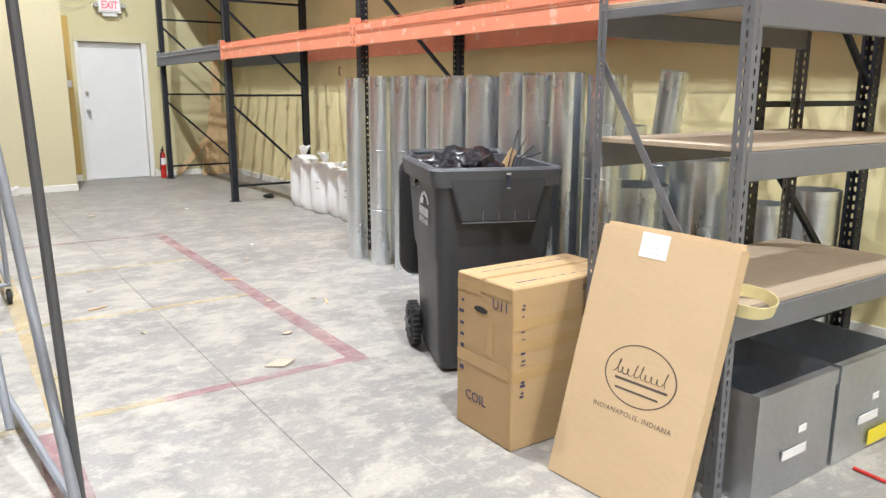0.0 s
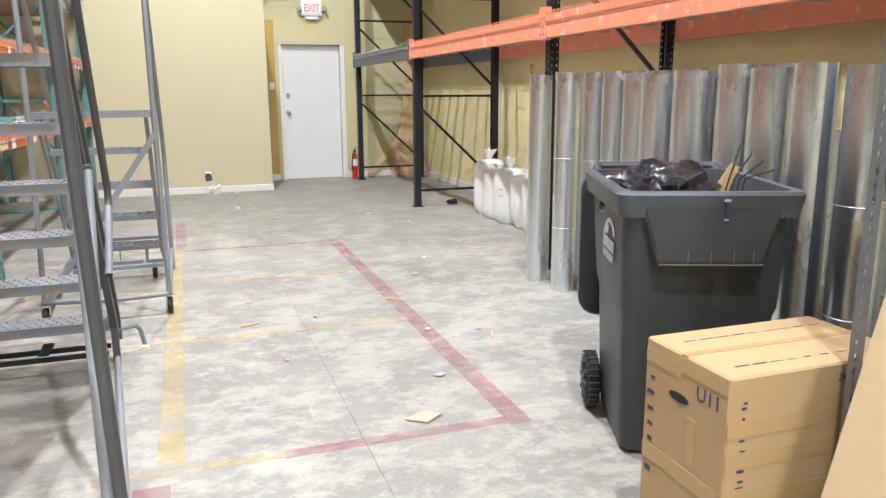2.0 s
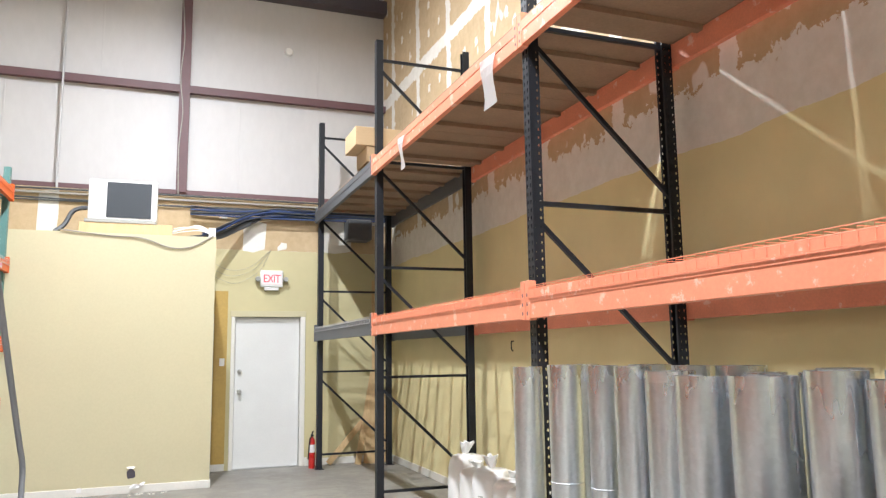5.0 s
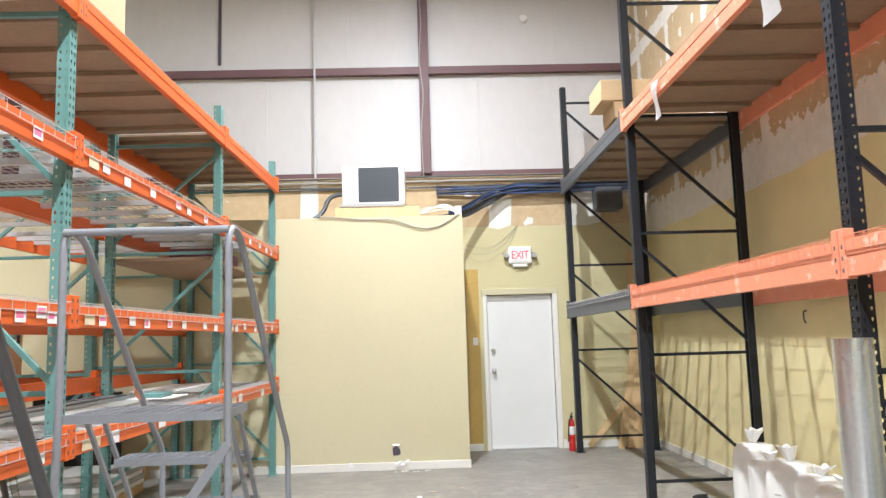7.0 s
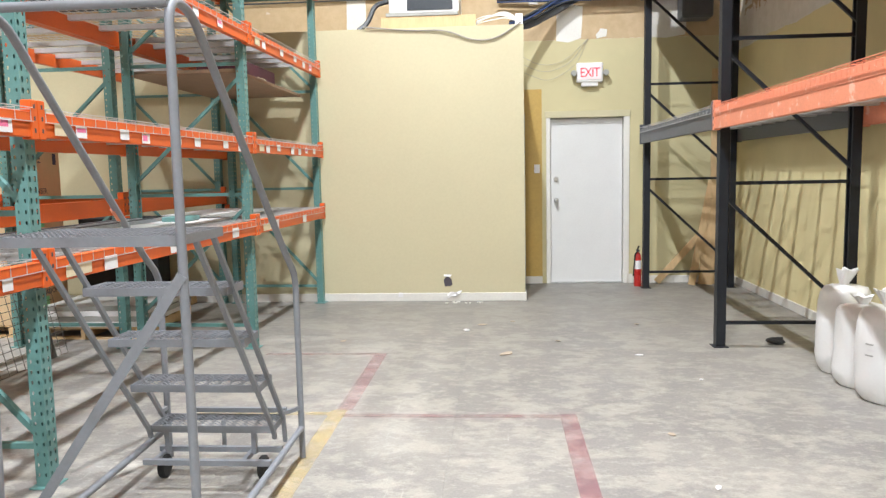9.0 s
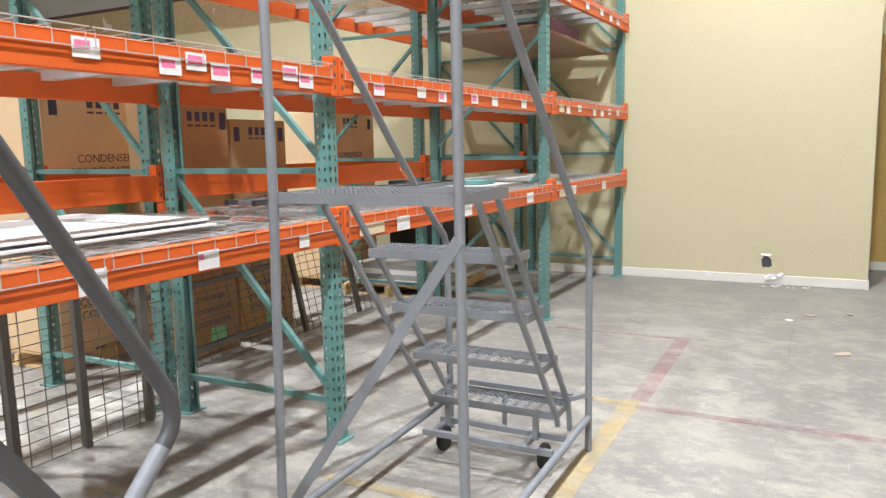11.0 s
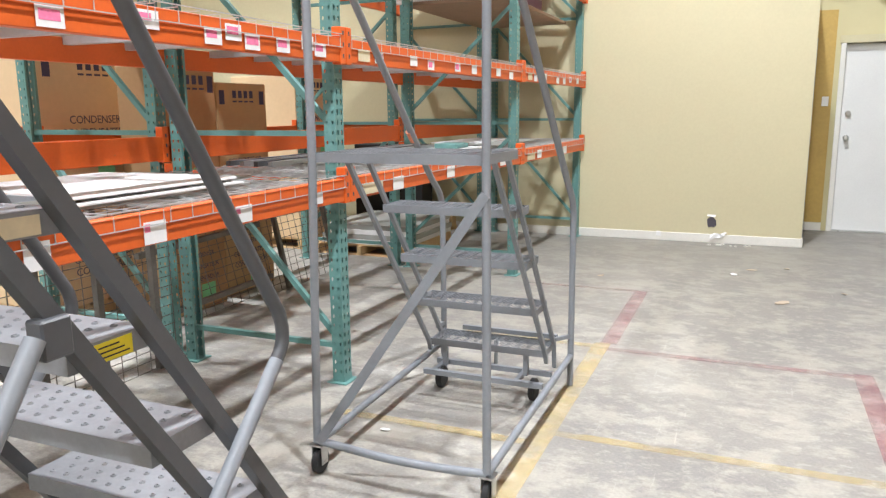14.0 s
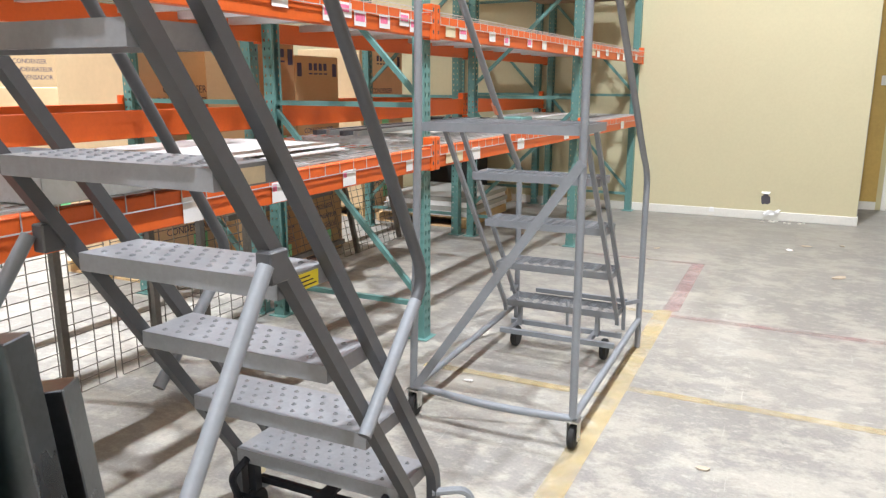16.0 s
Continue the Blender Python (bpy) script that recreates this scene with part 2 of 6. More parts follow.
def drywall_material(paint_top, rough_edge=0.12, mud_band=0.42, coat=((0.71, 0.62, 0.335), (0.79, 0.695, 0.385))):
    """Painted below, bare board with joint compound above a ragged line."""
    mat, nt, b = nodes("drywall")
    tc = nt.nodes.new("ShaderNodeTexCoord")
    sep = nt.nodes.new("ShaderNodeSeparateXYZ")
    nt.links.new(tc.outputs["Object"], sep.inputs[0])
    n1, n2, n3 = noise_of(nt, 1.6, 4, 0.6), noise_of(nt, 9, 5, 0.65, seed=3), noise_of(nt, 0.9, 3, 0.5, seed=5)

    def level(z, amount, n):
        a = nt.nodes.new("ShaderNodeMath")
        a.operation = "MULTIPLY_ADD"
        a.inputs[1].default_value, a.inputs[2].default_value = amount, z - amount * 0.5
        nt.links.new(n, a.inputs[0])
        c = nt.nodes.new("ShaderNodeMath")
        c.operation = "GREATER_THAN"
        nt.links.new(sep.outputs["Z"], c.inputs[0])
        nt.links.new(a.outputs[0], c.inputs[1])
        return c.outputs[0]
    paint = ramp(nt, n1, [(0.3, coat[0]), (0.7, coat[1])])
    board = ramp(nt, n2, [(0.3, (0.48, 0.35, 0.20)), (0.7, (0.57, 0.43, 0.26))])
    mud = ramp(nt, n2, [(0.3, (0.72, 0.69, 0.62)), (0.7, (0.83, 0.80, 0.74))])
    col = mix(nt, level(paint_top, rough_edge, n1), paint, mud)
    col = mix(nt, level(paint_top + mud_band, 0.5 if mud_band > 0.1 else 0.01, n2), col, board)
    spots = ramp(nt, noise_of(nt, 2.1, 2, 0.4, seed=11, stretch=(1, 1.4, 0.8)), [(0.66, (0, 0, 0)), (0.68, (1, 1, 1))])
    above = nt.nodes.new("ShaderNodeMath")
    above.operation = "MULTIPLY"
    nt.links.new(spots, above.inputs[0])
    nt.links.new(level(paint_top + 0.45, 0.1, n3), above.inputs[1])
    col = mix(nt, above.outputs[0], col, mud)
    if mud_band > 0.1:
        # taped board joints and screw dabs above the paint
        def calc(op, *args):
            m = nt.nodes.new("ShaderNodeMath")
            m.operation = op
            for sock, v in zip(m.inputs, args):
                if hasattr(v, "is_output"):
                    nt.links.new(v, sock)
                else:
                    sock.default_value = v
            return m.outputs[0]
        warp = calc("MULTIPLY_ADD", n2, 0.16, -0.08)
        yy = calc("ADD", sep.outputs["Y"], warp)
        zz = calc("ADD", sep.outputs["Z"], warp)
        upright = calc("LESS_THAN", calc("PINGPONG", calc("ADD", yy, 0.35), 0.61), 0.075)
        level_1 = calc("LESS_THAN", calc("ABSOLUTE", calc("SUBTRACT", zz, 4.42)), 0.10)
        level_2 = calc("LESS_THAN", calc("ABSOLUTE", calc("SUBTRACT", zz, 5.64)), 0.10)
        dab = calc("MULTIPLY", calc("LESS_THAN", calc("PINGPONG", yy, 0.203), 0.036), calc("LESS_THAN", calc("PINGPONG", calc("MULTIPLY_ADD", sep.outputs["Z"], 1.0, warp), 0.2), 0.055))
        some = calc("GREATER_THAN", n3, 0.44)
        joint = calc("MAXIMUM", calc("MAXIMUM", upright, level_1), calc("MAXIMUM", level_2, calc("MULTIPLY", dab, some)))
        col = mix(nt, calc("MULTIPLY", joint, level(paint_top + 0.2, 0.05, n3)), col, mud)
    nt.links.new(col, b.inputs["Base Color"])
    b.inputs["Roughness"].default_value = 0.75
    bump(nt, b, noise_of(nt, 90, 3, 0.6, seed=1), 0.1, 0.002)
    return mat


def worn_paint(name, colour, keep, strong=0.55):
    mat, nt, b = nodes(name)
    out = nt.nodes["Material Output"]
    tr = nt.nodes.new("ShaderNodeBsdfTransparent")
    ms = nt.nodes.new("ShaderNodeMixShader")
    n = noise_of(nt, 7, 7, 0.75, seed=2.2)
    m = ramp(nt, n, [(keep - 0.14, (0.04, 0.04, 0.04)), (keep + 0.14, (strong,) * 3)])
    nt.links.new(m, ms.inputs[0])
    nt.links.new(tr.outputs[0], ms.inputs[1])
    nt.links.new(b.outputs[0], ms.inputs[2])
    nt.links.new(ms.outputs[0], out.inputs["Surface"])
    nt.links.new(ramp(nt, noise_of(nt, 3, 4), [(0.3, tuple(c * 0.85 for c in colour)), (0.7, colour)]), b.inputs["Base Color"])
    b.inputs["Roughness"].default_value = 0.65
    return mat


def galvanized(name, tone=0.62, rough=0.3, scale=14.0):
    mat, nt, b = nodes(name)
    tc = nt.nodes.new("ShaderNodeTexCoord")
    vo = nt.nodes.new("ShaderNodeTexVoronoi")
    vo.inputs["Scale"].default_value = scale * 4
    nt.links.new(tc.outputs["Object"], vo.inputs["Vector"])
    n = noise_of(nt, 3.0, 4, 0.6, stretch=(1, 1, 0.3))
    col = ramp(nt, vo.outputs["Color"], [(0.0, (tone * 0.82, tone * 0.86, tone * 0.90)), (1.0, (tone * 0.97, tone * 1.02, tone * 1.07))])
    oi = nt.nodes.new("ShaderNodeObjectInfo")
    col = mix(nt, 1.0, col, ramp(nt, oi.outputs["Random"], [(0.0, (0.78, 0.78, 0.79)), (1.0, (1, 1, 1))]), "MULTIPLY")
    col = mix(nt, 0.35, col, ramp(nt, n, [(0.3, (tone * 0.66, tone * 0.7, tone * 0.74)), (0.7, (tone, tone * 1.05, tone * 1.10))]))
    nt.links.new(col, b.inputs["Base Color"])
    b.inputs["Metallic"].default_value = 1.0
    nt.links.new(ramp(nt, n, [(0.3, (rough - 0.08,) * 3), (0.7, (rough + 0.1,) * 3)]), b.inputs["Roughness"])
    bump(nt, b, n, 0.12, 0.01)
    return mat


def emitter(name, colour, strength):
    mat, nt, b = nodes(name)
    b.inputs["Base Color"].default_value = (*colour, 1)
    b.inputs["Emission Color"].default_value = (*colour, 1)
    b.inputs["Emission Strength"].default_value = strength
    return mat


CONCRETE = concrete_material()
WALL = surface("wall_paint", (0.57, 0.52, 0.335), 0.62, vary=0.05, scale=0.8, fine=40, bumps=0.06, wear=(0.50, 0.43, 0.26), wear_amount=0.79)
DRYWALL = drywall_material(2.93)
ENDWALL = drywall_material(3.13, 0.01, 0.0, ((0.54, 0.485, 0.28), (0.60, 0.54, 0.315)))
OCHRESHADE = surface("ochre_shade_paint", (0.50, 0.33, 0.09), 0.6, vary=0.12, scale=2, fine=30)
TRIM = surface("white_trim", (0.74, 0.72, 0.66), 0.5, vary=0.08, scale=3, wear=(0.45, 0.40, 0.32), wear_amount=0.72)
DOORPAINT = surface("door_paint", (0.72, 0.72, 0.70), 0.45, vary=0.05, scale=2.5, wear=(0.55, 0.53, 0.49), wear_amount=0.75)
INSULATION = surface("white_insulation", (0.565, 0.555, 0.545), 0.5, vary=0.05, scale=1.4, fine=14, bumps=0.25, stretch=(1, 1, 0.4))
PURPLE = surface("red_oxide_steel", (0.13, 0.065, 0.07), 0.55, vary=0.15, scale=4)
BEAMDARK = surface("dark_oxide_steel", (0.075, 0.065, 0.08), 0.55, vary=0.15, scale=4)
ORANGE = surface("orange_beam_paint", (0.70, 0.12, 0.017), 0.42, vary=0.08, scale=3, wear=(0.42, 0.13, 0.05), wear_amount=0.70, bumps=0.03)
ORANGEOLD = surface("faded_orange_paint", (0.80, 0.285, 0.165), 0.5, vary=0.14, scale=3.5, wear=(0.86, 0.50, 0.38), wear_amount=0.60, bumps=0.03)
GREEN = surface("green_upright_paint", (0.125, 0.275, 0.255), 0.42, vary=0.1, scale=5, wear=(0.09, 0.13, 0.12), wear_amount=0.73, bumps=0.03)
BLACK = surface("black_upright_paint", (0.014, 0.016, 0.021), 0.45, vary=0.25, scale=6, wear=(0.07, 0.07, 0.07), wear_amount=0.75, bumps=0.03, spec=0.35)
GREYBEAM = surface("grey_beam_paint", (0.10, 0.105, 0.115), 0.45, vary=0.2, scale=5, wear=(0.28, 0.28, 0.28), wear_amount=0.68)
ZINCWIRE = surface("zinc_wire", (0.56, 0.56, 0.56), 0.38, metal=0.35, vary=0.1, scale=10, bumps=0)
DARKWIRE = surface("dark_wire", (0.17, 0.155, 0.14), 0.5, metal=0.6, vary=0.2, scale=10, bumps=0)
LADDERGREY = surface("grey_ladder_enamel", (0.235, 0.25, 0.27), 0.45, vary=0.1, scale=8, wear=(0.32, 0.32, 0.32), wear_amount=0.76, bumps=0.02)
LADDERDARK = surface("dark_grey_ladder_enamel", (0.078, 0.079, 0.084), 0.42, vary=0.1, scale=8, wear=(0.26, 0.26, 0.25), wear_amount=0.76, bumps=0.02)
# ladder enamel with wear, made paler to paint in light on the treads
TREADLIT = surface("worn_lit_tread_enamel", (0.25, 0.254, 0.265), 0.42, vary=0.14, scale=9, wear=(0.28, 0.28, 0.28), wear_amount=0.66, bumps=0.03)
PRINTGREY = surface("worn_white_print", (0.50, 0.50, 0.50), 0.6, vary=0.2, scale=25, wear=(0.10, 0.10, 0.105), wear_amount=0.62, bumps=0)
SCUFF = surface("scuffed_edge", (0.14, 0.14, 0.15), 0.6, vary=0.3, scale=30)
BINRIM = surface("scuffed_bin_plastic", (0.075, 0.079, 0.086), 0.5, vary=0.2, scale=8, wear=(0.24, 0.24, 0.25), wear_amount=0.66, bumps=0.06)
SHELFGREY = surface("grey_shelf_enamel", (0.155, 0.158, 0.165), 0.45, vary=0.12, scale=6, wear=(0.11, 0.10, 0.09), wear_amount=0.72)
GALV = galvanized("galvanized_sheet", 0.93, 0.31)
TARNISHED = galvanized("tarnished_sheet", 0.26, 0.30)
GALVDULL = galvanized("dull_galvanized_sheet", 0.70, 0.44)
CARD = surface("cardboard", (0.475, 0.32, 0.16), 0.75, vary=0.06, scale=2.5, fine=25, bumps=0.08, stretch=(1, 1, 3))
CARDPALE = surface("pale_cardboard", (0.56, 0.405, 0.235), 0.75, vary=0.06, scale=2.5, fine=25, bumps=0.08, stretch=(1, 1, 3))
CARDLIGHT = surface("light_cardboard", (0.68, 0.50, 0.30), 0.75, vary=0.06, scale=2.5, fine=25, bumps=0.08)
CARDBROWN = surface("brown_cardboard", (0.42, 0.25, 0.12), 0.75, vary=0.08, scale=2.5, fine=25, bumps=0.08)
INK = surface("dark_blue_ink", (0.05, 0.05, 0.11), 0.6, vary=0.2, scale=30, bumps=0)
INKGREY = surface("grey_brown_ink", (0.11, 0.085, 0.07), 0.6, vary=0.2, scale=30, bumps=0)
PAPER = surface("white_paper", (0.80, 0.79, 0.78), 0.6, vary=0.05, scale=20, bumps=0)
PINK = surface("pink_marker", (0.85, 0.20, 0.36), 0.6, vary=0.25, scale=60, bumps=0)
GREENTAG = surface("green_tag_paper", (0.25, 0.72, 0.36), 0.6, vary=0.08, scale=20, bumps=0)
YELLOWTAG = surface("yellow_sticker", (0.85, 0.70, 0.03), 0.5, vary=0.05, scale=20, bumps=0)
SCRAP = surface("torn_paper", (0.50, 0.41, 0.31), 0.8, vary=0.15, scale=18, bumps=0.05)
CREAMTAG = surface("cream_label", (0.72, 0.62, 0.42), 0.6, vary=0.1, scale=20, bumps=0)
BINPLASTIC = surface("charcoal_bin_plastic", (0.042, 0.045, 0.050), 0.45, vary=0.2, scale=5, wear=(0.12, 0.12, 0.125), wear_amount=0.74, bumps=0.08)
RUBBER = surface("black_rubber", (0.018, 0.018, 0.018), 0.7, vary=0.2, scale=12)
BAGPLASTIC = surface("black_bag_film", (0.016, 0.016, 0.020), 0.16, vary=0.2, scale=12, bumps=0.3)
WHITEBAG = surface("white_bag_film", (0.82, 0.82, 0.80), 0.32, vary=0.03, scale=5, bumps=0.3)
OSB = surface("particle_board", (0.31, 0.21, 0.135), 0.8, vary=0.2, scale=5, fine=45, bumps=0.15, stretch=(1, 1, 1))
PLYWOOD = surface("plywood_deck", (0.46, 0.37, 0.265), 0.65, vary=0.16, scale=2.2, fine=26, bumps=0.06, stretch=(0.3, 3, 1), wear=(0.36, 0.27, 0.18), wear_amount=0.66)
PINE = surface("pine_wood", (0.64, 0.45, 0.24), 0.65, vary=0.16, scale=4, fine=22, bumps=0.08, stretch=(3, 3, 0.4))
REDPAINT = surface("red_enamel", (0.55, 0.025, 0.02), 0.3, vary=0.06, scale=8, bumps=0)
WHITEPLASTIC = surface("white_plastic", (0.78, 0.77, 0.74), 0.4, vary=0.03, scale=6, bumps=0)
GRILLE = surface("dark_coil_grille", (0.035, 0.042, 0.05), 0.5, vary=0.15, scale=20)
CABLEBLUE = surface("blue_cable", (0.03, 0.06, 0.17), 0.45, vary=0.2, scale=20, bumps=0)
CABLEGREY = surface("dark_cable", (0.05, 0.055, 0.06), 0.45, vary=0.2, scale=20, bumps=0)
CABLEWHITE = surface("pale_cable", (0.33, 0.31, 0.27), 0.45, vary=0.1, scale=20, bumps=0)
CHROME = surface("dull_chrome", (0.55, 0.55, 0.54), 0.3, metal=1.0, vary=0.1, scale=20, bumps=0)
HOSE = surface("cream_strap", (0.74, 0.64, 0.33), 0.55, vary=0.1, scale=8)
TAPECLEAR = surface("packing_tape", (0.50, 0.335, 0.155), 0.14, vary=0.05, scale=10, bumps=0)
PANELGREY = surface("grey_panel_enamel", (0.36, 0.36, 0.33), 0.45, vary=0.08, scale=4)
REDTAPE = worn_paint("red_floor_paint", (0.52, 0.17, 0.21), 0.49, 0.25)
REDFAINT = worn_paint("faint_red_floor_paint", (0.54, 0.20, 0.24), 0.52, 0.22)
YELLOWTAPE = worn_paint("yellow_floor_paint", (0.80, 0.61, 0.26), 0.50, 0.33)
YELLOWFAINT = worn_paint("faint_yellow_floor_paint", (0.80, 0.61, 0.26), 0.54, 0.34)
EXITRED = emitter("lit_exit_red", (0.9, 0.03, 0.06), 0.45)
EXITWHITE = emitter("lit_exit_face", (0.85, 0.72, 0.72), 0.12)
LAMPFACE = emitter("lamp_diffuser", (1.0, 0.98, 0.94), 12.0)

for lx, ly in LAMPS:
    fixture = thing("high_bay_light", (lx, ly, LAMP_Z), "round white high-bay lamp hung from the roof", "ceiling light", "high-bay lights")
    b = NB()
    lathe(b, [(0.20, 0.0), (0.215, 0.004), (0.215, 0.05), (0.17, 0.085), (0.09, 0.10), (0.085, 0.20), (0.05, 0.215), (0.0, 0.215)], (lx, ly, LAMP_Z), 28)
    part("housing", b, PANELGREY, fixture, "", True)
    b = NB()
    lathe(b, [(0.0, 0.004), (0.085, 0.004), (0.197, 0.03), (0.197, 0.036), (0.0, 0.036)], (lx, ly, LAMP_Z), 28)
    part("diffuser", b, LAMPFACE, fixture)
    b = NB()
    tube(b, [(lx, ly, LAMP_Z + 0.21), (lx, ly, ROOF + 0.01)], 0.006, 6)
    part("hanger", b, CHROME, fixture)
    # the fixture's own downward lamp, then an added fill lamp aimed at the roof
    for rx, dz, watts in ((0, -0.012, HIGH_BAY_WATTS if lx > 0 else NEXT_AISLE_WATTS), (180, 0.24, UPWARD_FILL_WATTS)):
        lamp = bpy.data.lights.new("high_bay_and_fill_lamp", "AREA")
        lamp.shape, lamp.size, lamp.energy, lamp.color = "DISK", 0.15 if rx == 0 else 0.36, watts, LAMP_COLOUR
        lamp.spread = radians(180 if lx > 0 or rx else 96)
        lo = new("high_bay_and_fill_lamp", lamp)
        lo.matrix_basis = pose(lx, ly, LAMP_Z + dz, rx, 0, 0)
# ---- the building ----
WEST, EAST, SOUTH, NORTH, BUMP = -15.0, 4.60, -12.0, 13.26, 11.97
JOINT = 1.325
b = NB()
for x0, x1 in ((WEST, JOINT - 0.004), (JOINT + 0.004, EAST)):
    box(b, x0, x1, SOUTH, 13.9, -0.2, 0.0)
box(b, JOINT - 0.004, JOINT + 0.004, SOUTH, 13.9, -0.2, -0.004)
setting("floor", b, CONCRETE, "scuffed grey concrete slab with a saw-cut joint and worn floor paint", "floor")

b = NB()
box(b, EAST, EAST + 0.15, SOUTH, 13.9, 0, ROOF)
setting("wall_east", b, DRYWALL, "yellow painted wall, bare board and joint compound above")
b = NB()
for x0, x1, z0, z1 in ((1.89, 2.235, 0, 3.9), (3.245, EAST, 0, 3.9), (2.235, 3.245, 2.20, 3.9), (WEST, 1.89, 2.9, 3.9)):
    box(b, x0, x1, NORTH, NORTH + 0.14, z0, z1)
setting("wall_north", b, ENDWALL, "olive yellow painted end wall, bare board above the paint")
# thin ochre sheet: the closet corner's shadow on the end wall, put into colour
b = NB()
box(b, 1.893, 2.16, NORTH - 0.006, NORTH + 0.0, 0.1, 2.52)
setting("wall_shade_strip", b, OCHRESHADE, "darker ochre strip beside the exit door, the closet corner's shade painted in")
b = NB()
box(b, 2.24, 3.24, NORTH + 0.10, NORTH + 0.14, 0, 2.19)
setting("door_back", b, BEAMDARK, "dark backing behind the exit door", "wall")
b = NB()
box(b, WEST, 1.89, BUMP, BUMP + 0.12, 0, 3.10)
box(b, 1.77, 1.89, BUMP + 0.12, NORTH, 0, 3.10)
box(b, WEST, 1.77, BUMP + 0.12, NORTH, 3.0, 3.10)
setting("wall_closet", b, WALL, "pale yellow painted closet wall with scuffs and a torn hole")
b = NB()
box(b, WEST, EAST, 13.62, 13.72, 3.9, ROOF)
setting("wall_north_upper", b, INSULATION, "white vinyl-faced insulation between steel girts")
b = NB()
box(b, WEST, EAST, NORTH + 0.14, 13.72, 3.88, 3.9)
setting("ledge", b, OSB, "dusty top edge of the end wall", "ledge")
b = NB()
box(b, WEST - 0.15, WEST, SOUTH, 13.9, 0, ROOF)
setting("wall_west", b, WALL, "pale yellow painted far side wall")
# out of view and added: closes the room, its distance sets the bounced light
b = NB()
box(b, WEST, EAST, SOUTH - 0.15, SOUTH, 0, ROOF)
setting("unseen_wall_south", b, WALL, "unseen pale yellow wall added behind the aisle to close the room")
b = NB()
box(b, WEST, EAST, SOUTH, 13.72, ROOF, ROOF + 0.1)
setting("ceiling", b, INSULATION, "white vinyl-faced roof insulation", "ceiling")

# steel behind the insulation
def girt(z, y0=13.50, h=0.20):
    b = NB()
    box(b, WEST, EAST, y0, 13.62, z - 0.012, z + 0.0)
    box(b, WEST, EAST, y0, y0 + 0.012, z - h * 0.55, z - 0.012)
    box(b, WEST, EAST, y0 + 0.002, 13.62, z - 0.1, z - 0.09)
    tagged(part("girt", b, PURPLE), "red oxide steel wall girt", "girt", kind="structure")


girt(5.63)
girt(4.02, 13.50, 0.12)
b = NB()
box(b, WEST, EAST, 13.40, 13.62, 7.20, 7.42)
tagged(part("eave_beam", b, BEAMDARK), "dark steel eave beam under the roof", "beam", kind="structure")
for cx in (1.47, -4.6):
    b = NB()
    box(b, cx - 0.075, cx + 0.075, 13.44, 13.452, 3.98, 7.2)
    box(b, cx - 0.006, cx + 0.006, 13.452, 13.60, 3.98, 7.2)
    box(b, cx - 0.075, cx + 0.075, 13.60, 13.612, 3.98, 7.2)
    tagged(part("column", b, PURPLE), "red oxide steel wind column", "column", kind="structure")
for px in np.arange(-6.5, 4.5, 1.55):
    b = NB()
    box(b, px - 0.04, px + 0.04, SOUTH, 13.5, 7.68, 7.9)
    tagged(part("roof_purlin", b, BEAMDARK), "dark steel roof purlin", "purlin", kind="structure")
b = NB()
tube(b, [(-0.16, 13.47, 3.2), (-0.16, 13.47, 7.05), (-0.4, 13.47, 7.12), (-6, 13.47, 7.12)], 0.017, 8, 0.1)
solid("conduit", b, ZINCWIRE, "thin grey electrical conduit running up the end wall", "conduit", smooth=True)
b = NB()
box(b, -1.62, -1.58, 13.585, 13.618, 5.75, 7.2)
solid("insulation_seam", b, BEAMDARK, "dark open seam in the white insulation", "seam", kind="structure")

for sx, z0, z1 in ((0.315, 5.66, 7.18), (2.292, 4.05, 5.5), (-0.9, 4.05, 5.5), (3.5, 5.66, 7.18)):
    b = NB()
    box(b, sx - 0.012, sx + 0.012, 13.613, 13.619, z0, z1, 0.002)
    tagged(part("insulation_tape", b, INSULATION), "white taped seam of the wall insulation", "seam", kind="structure")

# base trim
def baseboard(x0, x1, y0, y1, label="chipped white painted baseboard"):
    b = NB()
    box(b, x0, x1, y0, y1, 0.0, 0.095, 0.004)
    tagged(part("baseboard", b, TRIM), label, "baseboard", kind="structure")


baseboard(EAST - 0.014, EAST, SOUTH, NORTH)
baseboard(WEST, 1.904, BUMP - 0.014, BUMP)
baseboard(1.89, 1.904, BUMP, NORTH)
baseboard(1.904, 2.16, NORTH - 0.014, NORTH)
baseboard(3.32, EAST - 0.014, NORTH - 0.014, NORTH)

# exit door
door = thing("door_1", (2.74, NORTH, 0), "closed white painted steel exit door with scuffs near the floor", "door", kind="structure")
b = NB()
box(b, 2.275, 3.195, NORTH + 0.05, NORTH + 0.09, 0.012, 2.145, 0.003)
part("door_leaf", b, DOORPAINT, door)
for x0, x1 in ((2.215, 2.268), (3.202, 3.276)):
    b = NB()
    box(b, x0, x1, NORTH - 0.02, NORTH + 0.10, 0, 2.15, 0.003)
    part("door_jamb", b, TRIM, door, "chipped white painted jamb")
b = NB()
box(b, 2.20, 3.284, NORTH - 0.022, NORTH + 0.10, 2.15, 2.235, 0.003)
part("door_head", b, WALL, door, "olive yellow painted head of the frame")
b = NB()
box(b, 2.268, 3.202, NORTH - 0.01, NORTH + 0.1, 0.0, 0.012)
part("threshold", b, CHROME, door)
b = NB()
for z in (1.09, 1.37):
    lathe(b, [(0.0, -0.03), (0.03, -0.03), (0.032, 0.0)], (2.345, NORTH + 0.049, z), 14, "y")
